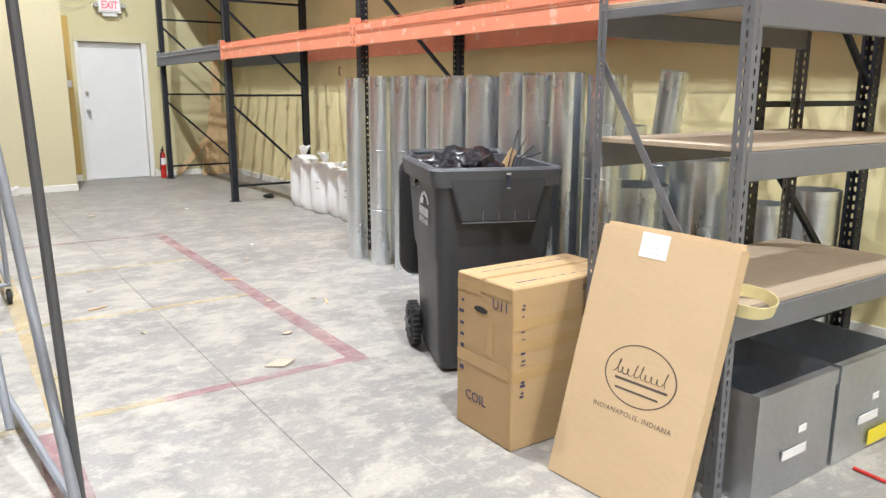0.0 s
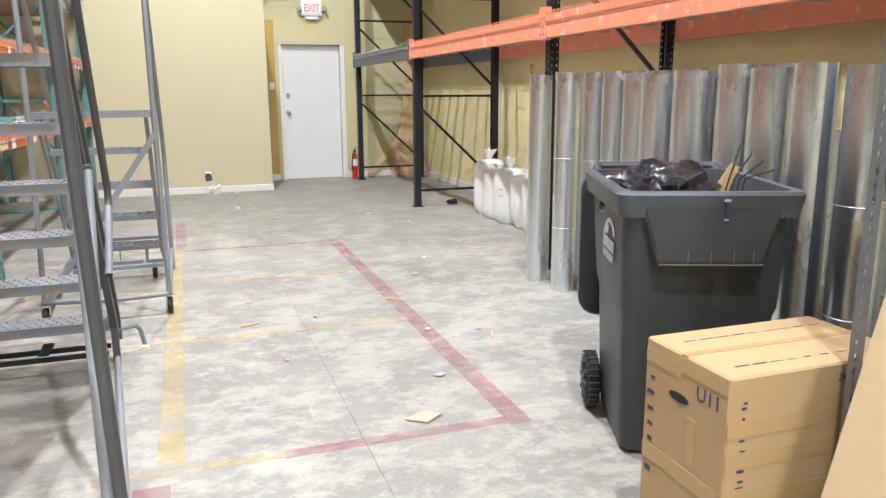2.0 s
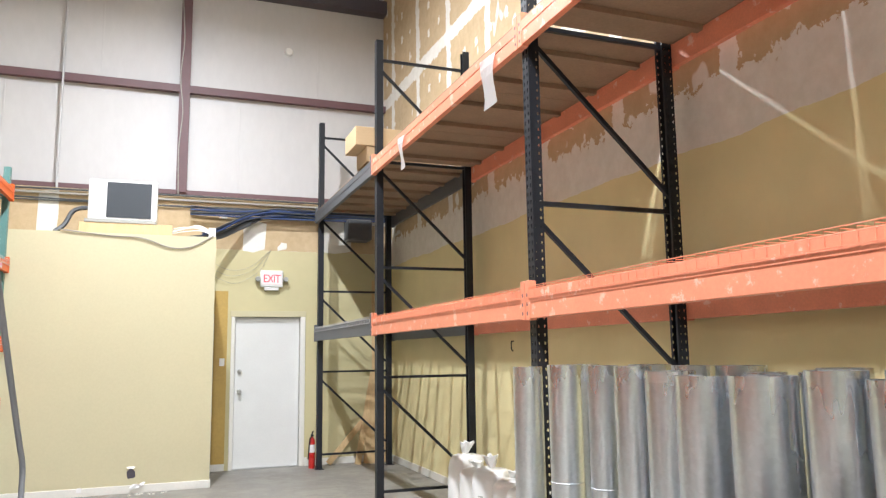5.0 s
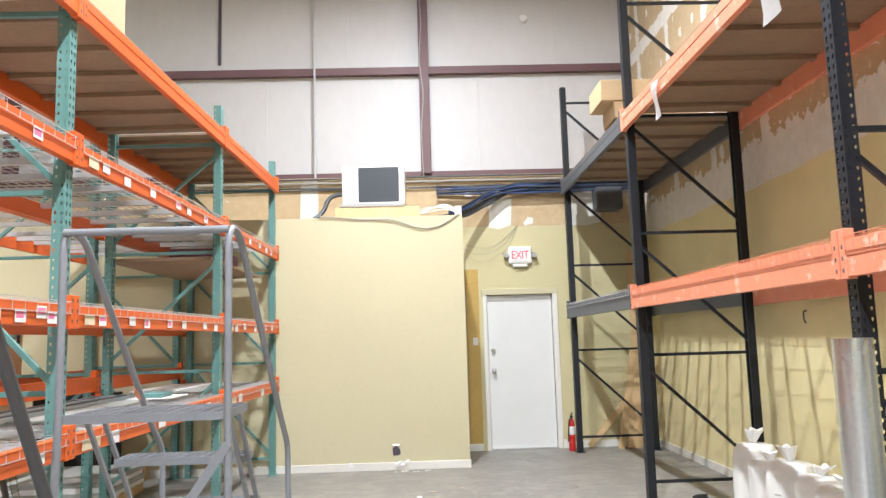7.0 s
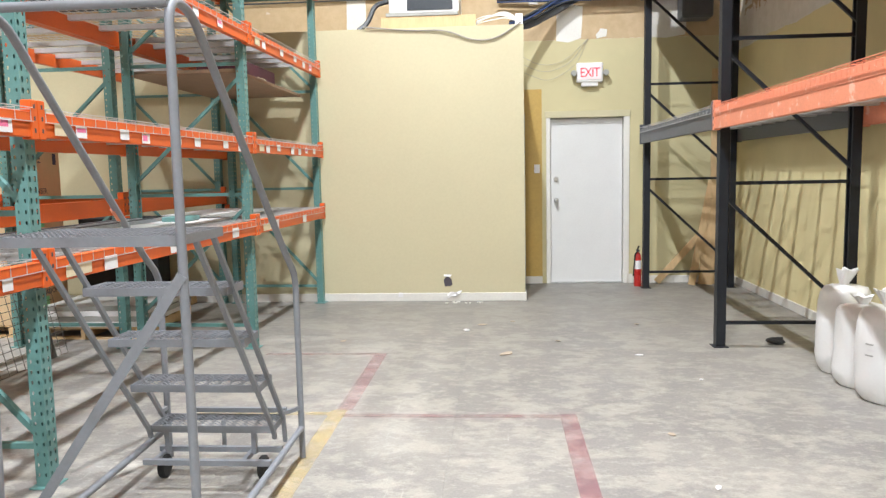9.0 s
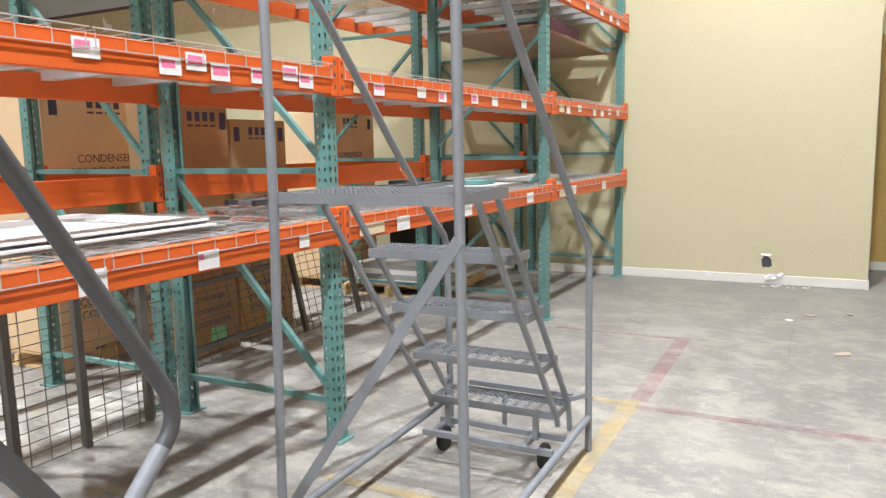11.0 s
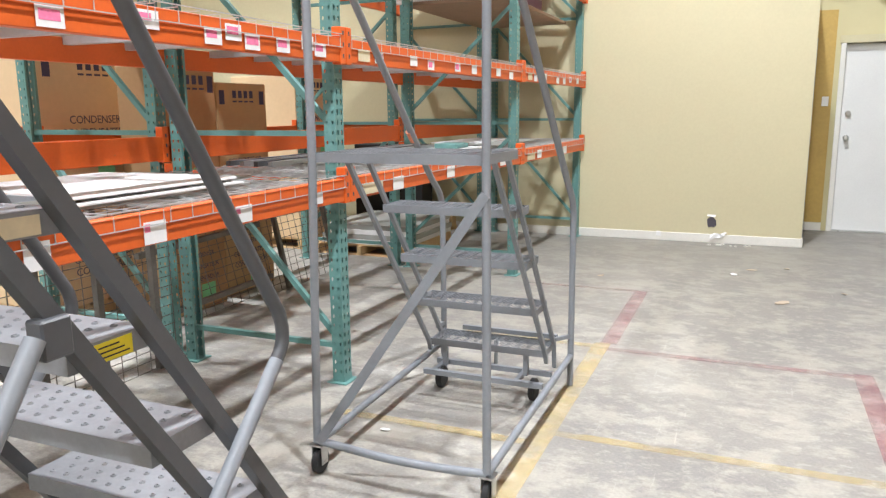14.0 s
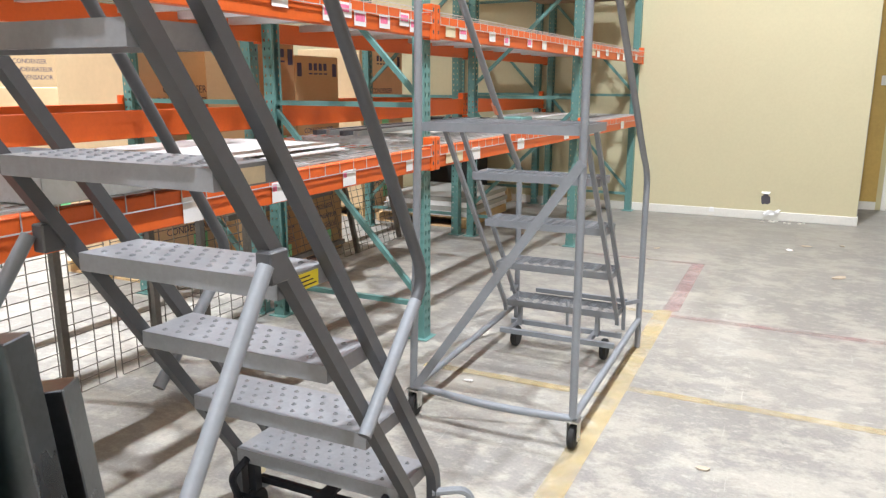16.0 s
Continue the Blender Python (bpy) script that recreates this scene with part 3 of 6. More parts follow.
lathe(b, [(0.0, -0.075), (0.022, -0.072), (0.027, -0.055), (0.02, -0.04), (0.012, -0.03), (0.012, 0.0)], (2.345, NORTH + 0.049, 1.09), 14, "y")
part("door_handle", b, CHROME, door, "dull chrome knob and deadbolt", True)
b = NB()
box(b, 3.258, 3.32, NORTH - 0.02, NORTH, 0, 0.12, 0.003)
part("corner_block", b, TRIM, door)

# exit sign
sign = thing("exit_sign", (2.76, 13.2, 2.55), "lit white exit sign with red letters above the door", "exit sign")
b = NB()
box(b, 2.60, 2.93, 13.19, 13.26, 2.585, 2.83, 0.012)
part("housing", b, WHITEPLASTIC, sign)
b = NB()
box(b, 2.625, 2.905, 13.182, 13.1905, 2.62, 2.805, 0.003)
part("face", b, EXITWHITE, sign)
words("letters", "EXIT", 0.165, facing(2.765, 13.1815, 2.652, "-y") @ Matrix.Diagonal((0.82, 1.0, 1.0, 1.0)), EXITRED, sign, 0.88, 0.001)
b = NB()
box(b, 2.66, 2.87, 13.20, 13.26, 2.535, 2.585, 0.008)
part("battery_box", b, WHITEPLASTIC, sign)
for sx in (2.565, 2.965):
    b = NB()
    lathe(b, [(0.0, -0.05), (0.034, -0.05), (0.04, -0.03), (0.03, 0.02), (0.0, 0.03)], (sx, 13.21, 2.70), 14, "y")
    part("side_lamp", b, PANELGREY, sign, "", True)

# holes and peeling in the closet wall
hole = thing("wall_damage", (1.0, BUMP, 0.0), "torn hole and peeling paint low on the yellow wall", "wall damage", kind="structure")
b = NB()
r = random.Random(4)
prism(b, [(0.055 * (1 + r.uniform(-0.25, 0.2)) * math.cos(a), 0.06 * (1 + r.uniform(-0.25, 0.2)) * math.sin(a)) for a in np.linspace(0, 2 * math.pi, 13)[:-1]], 0.003, facing(1.0, BUMP - 0.001, 0.225, "-y"))
part("hole", b, BEAMDARK, hole, "dark ragged hole")
b = NB()
for k in range(5):
    prism(b, [(0.05 * (1 + r.uniform(-0.4, 0.3)) * math.cos(a), 0.022 * (1 + r.uniform(-0.4, 0.3)) * math.sin(a)) for a in np.linspace(0, 2 * math.pi, 10)[:-1]], 0.002,
          facing(1.08 + r.uniform(-0.07, 0.1), BUMP - 0.016 - 0.004 * k, 0.10 + r.uniform(-0.03, 0.03), "-y") @ pose(0, 0, 0, r.uniform(-50, 10), r.uniform(-15, 15), r.uniform(-40, 40)))
part("peeling_flake", b, PAPER, hole, "curled flakes of white paint")
b = NB()
prism(b, [(-0.045, 0), (0.03, -0.01), (0.05, 0.03), (0.0, 0.05), (-0.05, 0.03)], 0.002, facing(1.0, BUMP - 0.012, 0.29, "-y") @ pose(0, 0, 0, -40, 0, 0))
part("torn_flap", b, PAPER, hole, "torn flap of board paper")
b = NB()
prism(b, [(-0.03, 0), (0.03, 0), (0.025, 0.05), (-0.02, 0.055)], 0.002, facing(0.45, BUMP - 0.017, 0.05, "-y"))
part("peeling_flake", b, PAPER, hole)

# electric panel on the side of the closet, and a thermostat
b = NB()
box(b, 1.89, 1.897, 11.99, 13.2, 0.1, 2.12, 0.002)
solid("panel_cover", b, PANELGREY, "grey steel cover plate on the closet side wall", "panel")
b = NB()
box(b, 2.06, 2.13, NORTH - 0.03, NORTH - 0.006, 1.45, 1.56, 0.004)
solid("thermostat", b, WHITEPLASTIC, "small cream thermostat box beside the door", "thermostat")

# floor paint
def marking(x0, x1, y0, y1, mat, label):
    b = NB()
    box(b, x0, x1, y0, y1, 0.0005, 0.0022)
    tagged(part("floor_marking", b, mat), label, "floor marking", kind="structure")


RL, YL = "worn red painted line on the concrete", "worn yellow painted line on the concrete"
marking(1.955, 2.055, 3.64, 7.95, REDTAPE, RL)
marking(1.0, 1.955, 3.66, 3.725, REDTAPE, RL)
marking(0.62, 1.955, 7.87, 7.93, REDFAINT, RL)
marking(0.45, 0.58, 1.2, 3.60, REDTAPE, RL)
marking(0.565, 0.665, 8.0, 9.47, REDFAINT, RL)
marking(-0.35, 0.565, 9.42, 9.47, REDFAINT, RL)
marking(0.53, 0.63, 3.76, 8.0, YELLOWTAPE, YL)
marking(0.30, 1.0, 3.67, 3.73, YELLOWFAINT, YL)
marking(0.63, 1.95, 6.58, 6.64, YELLOWFAINT, YL)
marking(0.10, 1.95, 5.22, 5.28, YELLOWFAINT, YL)
marking(-0.40, 0.53, 6.44, 6.50, YELLOWTAPE, YL)
marking(-0.30, 0.53, 7.90, 7.96, YELLOWFAINT, YL)


# ---- pallet racks ----
def hole_strip(bm, o, u, v, width, length, cols, pitch=0.0508, hw=0.0085, hh=0.014, start=0.04):
    """A strip of steel from o, width along u, length along v, with rows of teardrop holes punched through."""
    o, u, v = Vector(o), Vector(u), Vector(v)
    cw = width / cols
    n = int((length - start) / pitch)
    P = lambda a, c: bm.verts.new(o + u * a + v * c)
    rest = start + n * pitch
    for a, c in ((0, start), (rest, length)):
        if c - a > 1e-4:
            bm.faces.new((P(0, a), P(width, a), P(width, c), P(0, c)))
    for i in range(n):
        z0 = start + i * pitch
        z1, zm = z0 + pitch, z0 + pitch / 2
        for c in range(cols):
            x0, x1 = c * cw, (c + 1) * cw
            xm = (x0 + x1) / 2
            a, bq, cc, d = P(x0, z0), P(x1, z0), P(x1, z1), P(x0, z1)
            h = [P(xm - hw * 0.45, zm - hh), P(xm + hw * 0.45, zm - hh), P(xm + hw, zm + hh * 0.3), P(xm + hw * 0.5, zm + hh), P(xm - hw * 0.5, zm + hh), P(xm - hw, zm + hh * 0.3)]
            bm.faces.new((a, bq, h[1], h[0]))
            bm.faces.new((bq, cc, h[2], h[1]))
            bm.faces.new((cc, h[3], h[2]))
            bm.faces.new((cc, d, h[4], h[3]))
            bm.faces.new((d, h[5], h[4]))
            bm.faces.new((d, a, h[0], h[5]))


def upright_mesh(height, w, d, material, name, fine=True):
    """A punched C-channel: its face w wide looks along +x, its open side along -x."""
    bm = NB()
    t = 0.0025
    if fine:
        hole_strip(bm, (0, -w / 2, 0), (0, 1, 0), (0, 0, 1), w, height, 2)
        for s in (-1, 1):
            hole_strip(bm, (0, s * w / 2, 0), (-1, 0, 0), (0, 0, 1), d, height, 2, hw=0.006, hh=0.009)
    else:
        box(bm, -t, 0, -w / 2, w / 2, 0, height)
        for s in (-1, 1):
            box(bm, -d, -t, s * w / 2 - t, s * w / 2 + t, 0, height)
    for s in (-1, 1):
        box(bm, -d, -d + t, min(s * w / 2, s * (w / 2 - 0.018)), max(s * w / 2, s * (w / 2 - 0.018)), 0, height)
    return mesh_of(bm, material, name=name)


UPRIGHTS = {}


def rack_frame(x_front, y, height, depth, material, key, label, group, braces, first=0.15, w=0.078, d=0.07, fine=True, mode="alternate"):
    """Two uprights with struts and diagonals between them; the front looks along +x if depth runs to -x."""
    s = 1 if depth > 0 else -1
    fr = thing("rack_frame", (x_front, y, 0), label, "rack frame", group)
    k = (key, height, fine)
    if k not in UPRIGHTS:
        UPRIGHTS[k] = upright_mesh(height, w, d, material, "upright", fine)
    xb = x_front - depth
    for x, turn in ((x_front, 0 if s > 0 else 180), (xb, 180 if s > 0 else 0)):
        o = new("upright", UPRIGHTS[k])
        o.parent = fr
        o.matrix_basis = pose(x - x_front, 0, 0, 0, 0, turn)
        b = NB()
        cx = x - s * d * 0.5 if x == x_front else x + s * d * 0.5
        box(b, cx - 0.06, cx + 0.06, y - 0.065, y + 0.065, 0.0, 0.008, 0.002)
        part("foot_plate", b, material, fr)
    xi, xo = x_front - s * d * 0.6, xb + s * d * 0.6
    for z in braces:
        b = NB()
        square(b, [(xi, y, z), (xo, y, z)], 0.028)
        part("strut", b, material, fr)
    for i, (a, c) in enumerate(zip(braces, braces[1:])):
        b = NB()
        if mode == "front" or (mode == "alternate" and (i % 2 == 0) == (first > 0)):
            square(b, [(xi, y, c - 0.10), (xo, y, a + 0.10)], 0.028)
        else:
            square(b, [(xi, y, a + 0.03), (xo, y, c - 0.03)], 0.028)
        part("diagonal_brace", b, material, fr)
    return fr


def rack_beam(x, y0, y1, z, h, material, label, group, out=1, tags=()):
    """A beam along y with its top at z, facing along out * x, with punched end plates."""
    bm_ = thing("rack_beam", (x, (y0 + y1) / 2, z - h), label, "rack beam", group)
    b = NB()
    t = 0.045
    e = 0.045
    pr = [(0, 0.003), (0.003, 0), (t - 0.003, 0), (t, 0.003), (t, h - 0.003), (t - 0.003, h), (0.003, h), (0, h - 0.003)]
    m = Matrix(((out, 0, 0, x), (0, 0, 1, y0 + e), (0, 1, 0, z - h), (0, 0, 0, 1)))
    prism(b, pr, y1 - y0 - 2 * e, m)
    # the pressed step near the top
    box(b, min(x + out * t, x + out * (t + 0.004)), max(x + out * t, x + out * (t + 0.004)), y0 + e, y1 - e, z - h * 0.42, z - 0.004)
    part("beam", b, material, bm_)
    for ya, yb in ((y0 + 0.002, y0 + e + 0.006), (y1 - e - 0.006, y1 - 0.002)):
        b = NB()
        xa, xb = sorted((x - out * 0.0, x + out * 0.052))
        box(b, xa, xb, ya, yb, z - h - 0.01, z + 0.055, 0.003)
        pl = part("end_plate", b, material, bm_)
        b = NB()
        for q in range(3):
            zz = z - h + 0.02 + q * 0.055
            box(b, x + out * 0.0515 - 0.0015, x + out * 0.0515 + 0.0015, (ya + yb) / 2 - 0.006, (ya + yb) / 2 + 0.006, zz, zz + 0.02)
        part("slot", b, BEAMDARK, pl)
    for (yy, wid, hei, dz, kind) in tags:
        b = NB()
        xx = x + out * (t + 0.0055)
        box(b, min(xx, xx + out * 0.0006), max(xx, xx + out * 0.0006), yy - wid / 2, yy + wid / 2, z - h * 0.62 + dz - hei / 2, z - h * 0.62 + dz + hei / 2)
        tag = part("label", b, CREAMTAG if kind == "c" else PAPER, bm_, "cream paper label" if kind == "c" else "white paper label")
        b = NB()
        xx += out * 0.0008
        rr = random.Random(int(yy * 977))
        if kind == "p":
            box(b, min(xx, xx + out * 0.0004), max(xx, xx + out * 0.0004), yy - wid * 0.40, yy + wid * (0.1 + 0.3 * rr.random()), z - h * 0.62 + dz - hei * (0.3 * rr.random()), z - h * 0.62 + dz + hei * 0.34)
            part("marker", b, PINK, tag, "pink highlighter")
        elif kind == "r":
            box(b, min(xx, xx + out * 0.0004), max(xx, xx + out * 0.0004), yy - wid * 0.46, yy - wid * 0.22, z - h * 0.62 + dz + hei * 0.05, z - h * 0.62 + dz + hei * 0.4)
            part("marker", b, PINK, tag, "red marker blot")
        b.free() if kind not in "pr" else None
    return bm_


DECKS = {}


def wire_deck_mesh(wid, dep, material, out, drop=0.05, pitch=0.062):
    key = (round(wid, 3), round(dep, 3), material.name, out)
    if key in DECKS:
        return DECKS[key]
    bm = NB()
    r = 0.0024
    loose = material is ZINCWIRE
    n = int(wid / (0.105 if loose else pitch))
    for i in range(n + 1):
        y = -wid / 2 + 0.012 + i * (wid - 0.024) / n
        tube(bm, [(out * (dep / 2 + 0.052), y, -drop), (out * (dep / 2 + 0.052), y, 0.006), (out * (-dep / 2 - 0.01), y, 0.006)], r, 4)
    m = int(dep / (0.065 if loose else 0.105))
    for j in range(m + 1):
        x = -dep / 2 + j * dep / m
        tube(bm, [(x, -wid / 2, 0.001), (x, wid / 2, 0.001)], r, 4)
    for zz in (-drop, 0.012):
        tube(bm, [(out * (dep / 2 + 0.056), -wid / 2, zz), (out * (dep / 2 + 0.056), wid / 2, zz)], r * 1.15, 4)
    DECKS[key] = [mesh_of(bm, material, name="wire_deck"), None]
    b = NB()
    for q in (-0.3, 0.0, 0.3):
        box(b, -dep / 2, dep / 2, q * wid - 0.024, q * wid + 0.024, -0.042, -0.003)
    DECKS[key][1] = mesh_of(b, ZINCWIRE, name="support_channel")
    return DECKS[key]


def wire_deck(x, y, z, wid, dep, material, label, group, out=1):
    g, c = wire_deck_mesh(wid, dep, material, out)
    d = thing("wire_deck", (x, y, z), label, "wire deck", group)
    for nm, me in (("mesh_panel", g), ("support_channel", c)):
        o = new(nm, me)
        o.parent = d
    return d


# -- the green and orange racks, two rows back to back
LF, LB = -0.575, -1.645
L2F, L2B = -1.74, -2.81
LY = [1.78, 4.24, 6.84, 9.68, 11.90]
BEFORE = set(scene.objects)
LH = 3.82
zs = [0.20, 1.33, 2.42, 3.45]
for y in LY:
    rack_frame(LF, y, LH, LF - LB, GREEN, "green", "green painted steel pallet rack frame with punched uprights", "green rack frames", zs, mode="front" if 9 < y < 10 else "back")
for y in LY:
    rack_frame(L2F, y, LH, L2F - L2B, GREEN, "green", "green painted steel pallet rack frame with punched uprights", "green rack frames", zs, mode="front" if 9 < y < 10 else "back")
LEVELS = [(1.105, 0.115), (1.795, 0.115), (2.70, 0.12), (3.56, 0.135)]
rl = random.Random(12)


def label_row(level, y0, y1):
    tags = []
    if level == 1 and 4 < y0 < 5:
        return [(y, 0.098, 0.062, dz, "p") for y, dz in ((4.62, 0.0), (4.85, 0.01), (5.139, -0.006), (5.522, 0.026), (5.848, 0.0), (5.968, 0.024), (6.086, -0.004), (6.301, 0.0), (6.493, 0.024), (6.60, 0.0))]
    if level == 0 and 4 < y0 < 5:
        return [(5.013, 0.09, 0.085, 0.0, "w"), (5.478, 0.105, 0.078, 0.0, "r"), (5.969, 0.105, 0.07, 0.0, "r"), (6.537, 0.07, 0.055, 0.0, "w")]
    if level == 0:
        n = 3 if y1 - y0 > 2.5 else 2
        for i in range(n):
            tags.append((y0 + 0.5 + i * 0.85 + rl.uniform(-0.1, 0.1), 0.13, 0.075, rl.uniform(-0.01, 0.01), "r" if y0 < 6 else "w"))
        if y0 > 6:
            tags.append((y0 + 0.2, 0.22, 0.06, 0.0, "c"))
    else:
        yy = y0 + 0.3
        while yy < y1 - 0.15:
            k = "p" if y0 < 6 else rl.choice("wwpw")
            tags.append((yy, 0.095, 0.058, rl.uniform(-0.014, 0.014), k))
            yy += rl.choice((0.24, 0.3, 0.42, 0.5))
        if y0 > 6:
            tags.append((y0 + 0.14, 0.12, 0.06, 0.0, "c"))
    return tags


for y0, y1 in zip(LY, LY[1:]):
    a, c = y0 + 0.039, y1 - 0.039
    for li, (z, h) in enumerate(LEVELS):
        rack_beam(LF, a - 0.037, c + 0.037, z, h, ORANGE, "orange painted steel rack beam with paper labels", "orange rack beams", 1, tags=label_row(li, a, c) if li < 3 else ())
        rack_beam(LB, a - 0.037, c + 0.037, z, h, ORANGE, "orange painted steel rack beam", "orange rack beams", -1)
        if li < 3:
            w = (c - a) / 2
            for k in range(2):
                wire_deck((LF + LB) / 2, a + w * (k + 0.5), z + 0.006, w - 0.01, LF - LB, ZINCWIRE, "galvanized wire mesh rack deck", "wire decks")
        else:
            n = 2
            w = (c - a) / n
            for k in range(n):
                b = NB()
                box(b, LB - 0.03, LF + 0.03, a + w * k + 0.004, a + w * (k + 1) - 0.004, z + 0.004, z + 0.022)
                solid("deck_board", b, OSB, "brown particle board deck on the top rack beams", "deck board", "top deck boards")
            for k in range(6):
                yy = a + (k + 0.5) * (c - a) / 6
                b = NB()
                box(b, LB + 0.01, LF - 0.01, yy - 0.025, yy + 0.025, z - 0.034, z + 0.002)
                solid("deck_support", b, OSB, "wooden cross support under the top deck", "deck support", "deck supports")
    for li, (z, h) in enumerate([(1.31, 0.135)] + LEVELS[2:3]):
        rack_beam(L2F, a - 0.037, c + 0.037, z, h, ORANGE, "orange painted steel rack beam", "orange rack beams", 1)
        rack_beam(L2B, a - 0.037, c + 0.037, z, h, ORANGE, "orange painted steel rack beam", "orange rack beams", -1)
        w = (c - a) / 2
        for k in range(2 if li else 0):
            wire_deck((L2F + L2B) / 2, a + w * (k + 0.5), z + 0.006, w - 0.01, L2F - L2B, ZINCWIRE, "galvanized wire mesh rack deck", "wire decks")

# the rows bend slightly towards the aisle past the third frame
HINGE = Matrix.Translation((LF, 6.84, 0)) @ pose(0, 0, 0, 0, 0, -1.5) @ Matrix.Translation((-LF, -6.84, 0))
for ob in list(scene.objects):
    if ob not in BEFORE and ob.parent is None and ob.matrix_basis.translation.y > 7.0:
        ob.matrix_basis = HINGE @ ob.matrix_basis

# -- the black rack with faded orange beams along the east wall
RF, RB = 3.375, 4.475
RY = [-1.2, 2.39, 6.18, 9.71, 12.83]
rzs = [0.20, 1.35, 2.50, 3.65, 4.80]
for y in RY:
    rack_frame(RF, y, 5.02, RF - RB, BLACK, "black", "black painted steel pallet rack frame with punched uprights", "black rack frames", rzs, w=0.08, d=0.075, fine=y < 9, mode="front")
for i, (y0, y1) in enumerate(zip(RY, RY[1:])):
    a, c = y0 + 0.04, y1 - 0.04
    grey = i == 3
    for z, h in ((1.96, 0.172), (3.66, 0.16)):
        mt = GREYBEAM if grey else ORANGEOLD
        lb = "grey painted steel rack beam" if grey else "faded orange steel rack beam with chipped paint"
        rack_beam(RF, a - 0.037, c + 0.037, z, h, mt, lb, "rack beams by the wall", -1)
        rack_beam(RB, a - 0.037, c + 0.037, z, h, mt, lb, "rack beams by the wall", 1)
    w = (c - a) / 3
    for k in range(3):
        wire_deck((RF + RB) / 2, a + w * (k + 0.5), 1.966, w - 0.01, RB - RF, ZINCWIRE if grey else ORANGEOLD, "wire mesh deck with overspray on the rack", "wall rack decks", -1)
    n = 6
    for k in range(3):
        b = NB()
        box(b, RF - 0.03, RB + 0.02, a + w * k + 0.004, a + w * (k + 1) - 0.004, 3.664, 3.684)
        solid("deck_board", b, OSB, "brown particle board deck on the top rack beams", "deck board", "top deck boards")
    for k in range(n):
        yy = a + (k + 0.5) * (c - a) / n
        b = NB()
        box(b, RF + 0.012, RB - 0.012, yy - 0.028, yy + 0.028, 3.624, 3.662)
        solid("deck_support", b, OSB, "wooden cross support under the top deck", "deck support", "deck supports")


# ---- loose things ----
def wheel(bm, c, r, w, axis="x", seg=18):
    lathe(bm, [(0.0, -w / 2), (r * 0.86, -w / 2), (r, -w * 0.3), (r, w * 0.3), (r * 0.86, w / 2), (0.0, w / 2)], c, seg, axis)


def caster(parent, x, y, r=0.05, top=0.15, metal=None):
    b = NB()
    wheel(b, (x, y, r), r, 0.03)
    w = part("caster_wheel", b, RUBBER, parent, "", True)
    b = NB()
    for s in (-1, 1):
        box(b, x + s * 0.022 - 0.002, x + s * 0.022 + 0.002, y - 0.022, y + 0.022, r - 0.01, top - 0.02)
    box(b, x - 0.03, x + 0.03, y - 0.03, y + 0.03, top - 0.02, top - 0.012)
    tube(b, [(x, y, top - 0.012), (x, y, top + 0.01)], 0.012, 8)
    tube(b, [(x - 0.028, y, r), (x + 0.028, y, r)], 0.007, 8)
    part("caster_fork", b, metal or CHROME, parent)


def grate(bm, x0, x1, y0, y1, z, pitch=0.026, wave=0.028):
    """An expanded-metal tread: bars in a diamond mesh inside a folded frame."""
    t = 0.004
    for ya, yb in ((y0, y0 + t), (y1 - t, y1)):
        box(bm, x0, x1, ya, yb, z - 0.035, z)
    for xa, xb in ((x0, x0 + t), (x1 - t, x1)):
        box(bm, xa, xb, y0 + t, y1 - t, z - 0.035, z)
    n = int((x1 - x0) / wave)
    m = max(2, int((y1 - y0) / pitch))
    for j in range(m):
        ya = y0 + (j + 0.5) * (y1 - y0) / m
        pts = [(x0 + (x1 - x0) * i / n, ya + (0.5 if i % 2 else -0.5) * (y1 - y0) / m * 0.96, z - 0.006 + (0.003 if i % 2 else 0)) for i in range(n + 1)]
        square(bm, pts, 0.0045, 0.003)


# -- the grating step ladder
L1 = thing("rolling_ladder", (0.2, 6.5, 0), "grey steel rolling ladder with grated treads and handrails", "ladder", "rolling ladders")
XL, XR = -0.165, 0.555
for x in (XL, XR):
    b = NB()
    xt = x + (0.03 if x < 0 else -0.005)
    tube(b, [(x, 5.885, 0.14), (xt, 5.885, 1.28), (xt, 5.885, 2.06), (xt, 6.06, 2.055), (x, 7.06, 1.09), (x, 7.205, 0.98), (x, 7.215, 0.005)], 0.0165, 10, 0.09)
    part("side_rail", b, LADDERGREY, L1, "", True)
    b = NB()
    tube(b, [(x, 5.885, 0.135), (x, 7.21, 0.165)], 0.0165, 10)
    part("base_tube", b, LADDERGREY, L1, "", True)
    caster(L1, x - 0.0, 5.90, 0.052, 0.14)
b = NB()
tube(b, [(XL, 5.885, 0.145), (0.2, 5.87, 0.125), (XR, 5.885, 0.135)], 0.0165, 10, 0.3)
part("base_tube", b, LADDERGREY, L1, "", True)
b = NB()
tube(b, [(XL + 0.03, 5.885, 2.045), (XR - 0.005, 5.885, 2.045)], 0.0165, 10)
part("top_rail", b, LADDERGREY, L1, "", True)
b = NB()
square(b, [(XR - 0.002, 5.87, 1.16), (XL + 0.02, 5.87, 0.15)], 0.036, 0.006, 0, (0, 1, 0))
part("back_brace", b, LADDERGREY, L1)
T1 = [(0.262, 6.955, 7.145), (0.518, 6.785, 6.975), (0.774, 6.615, 6.805), (1.03, 6.445, 6.635)]
for z, y0, y1 in T1:
    b = NB()
    grate(b, XL + 0.03, XR - 0.07, y0, y1, z)
    part("tread", b, LADDERGREY, L1, "grey expanded-metal tread")
b = NB()
grate(b, XL + 0.04, XR - 0.02, 5.89, 6.30, 1.29)
part("platform", b, LADDERGREY, L1, "grey expanded-metal platform")
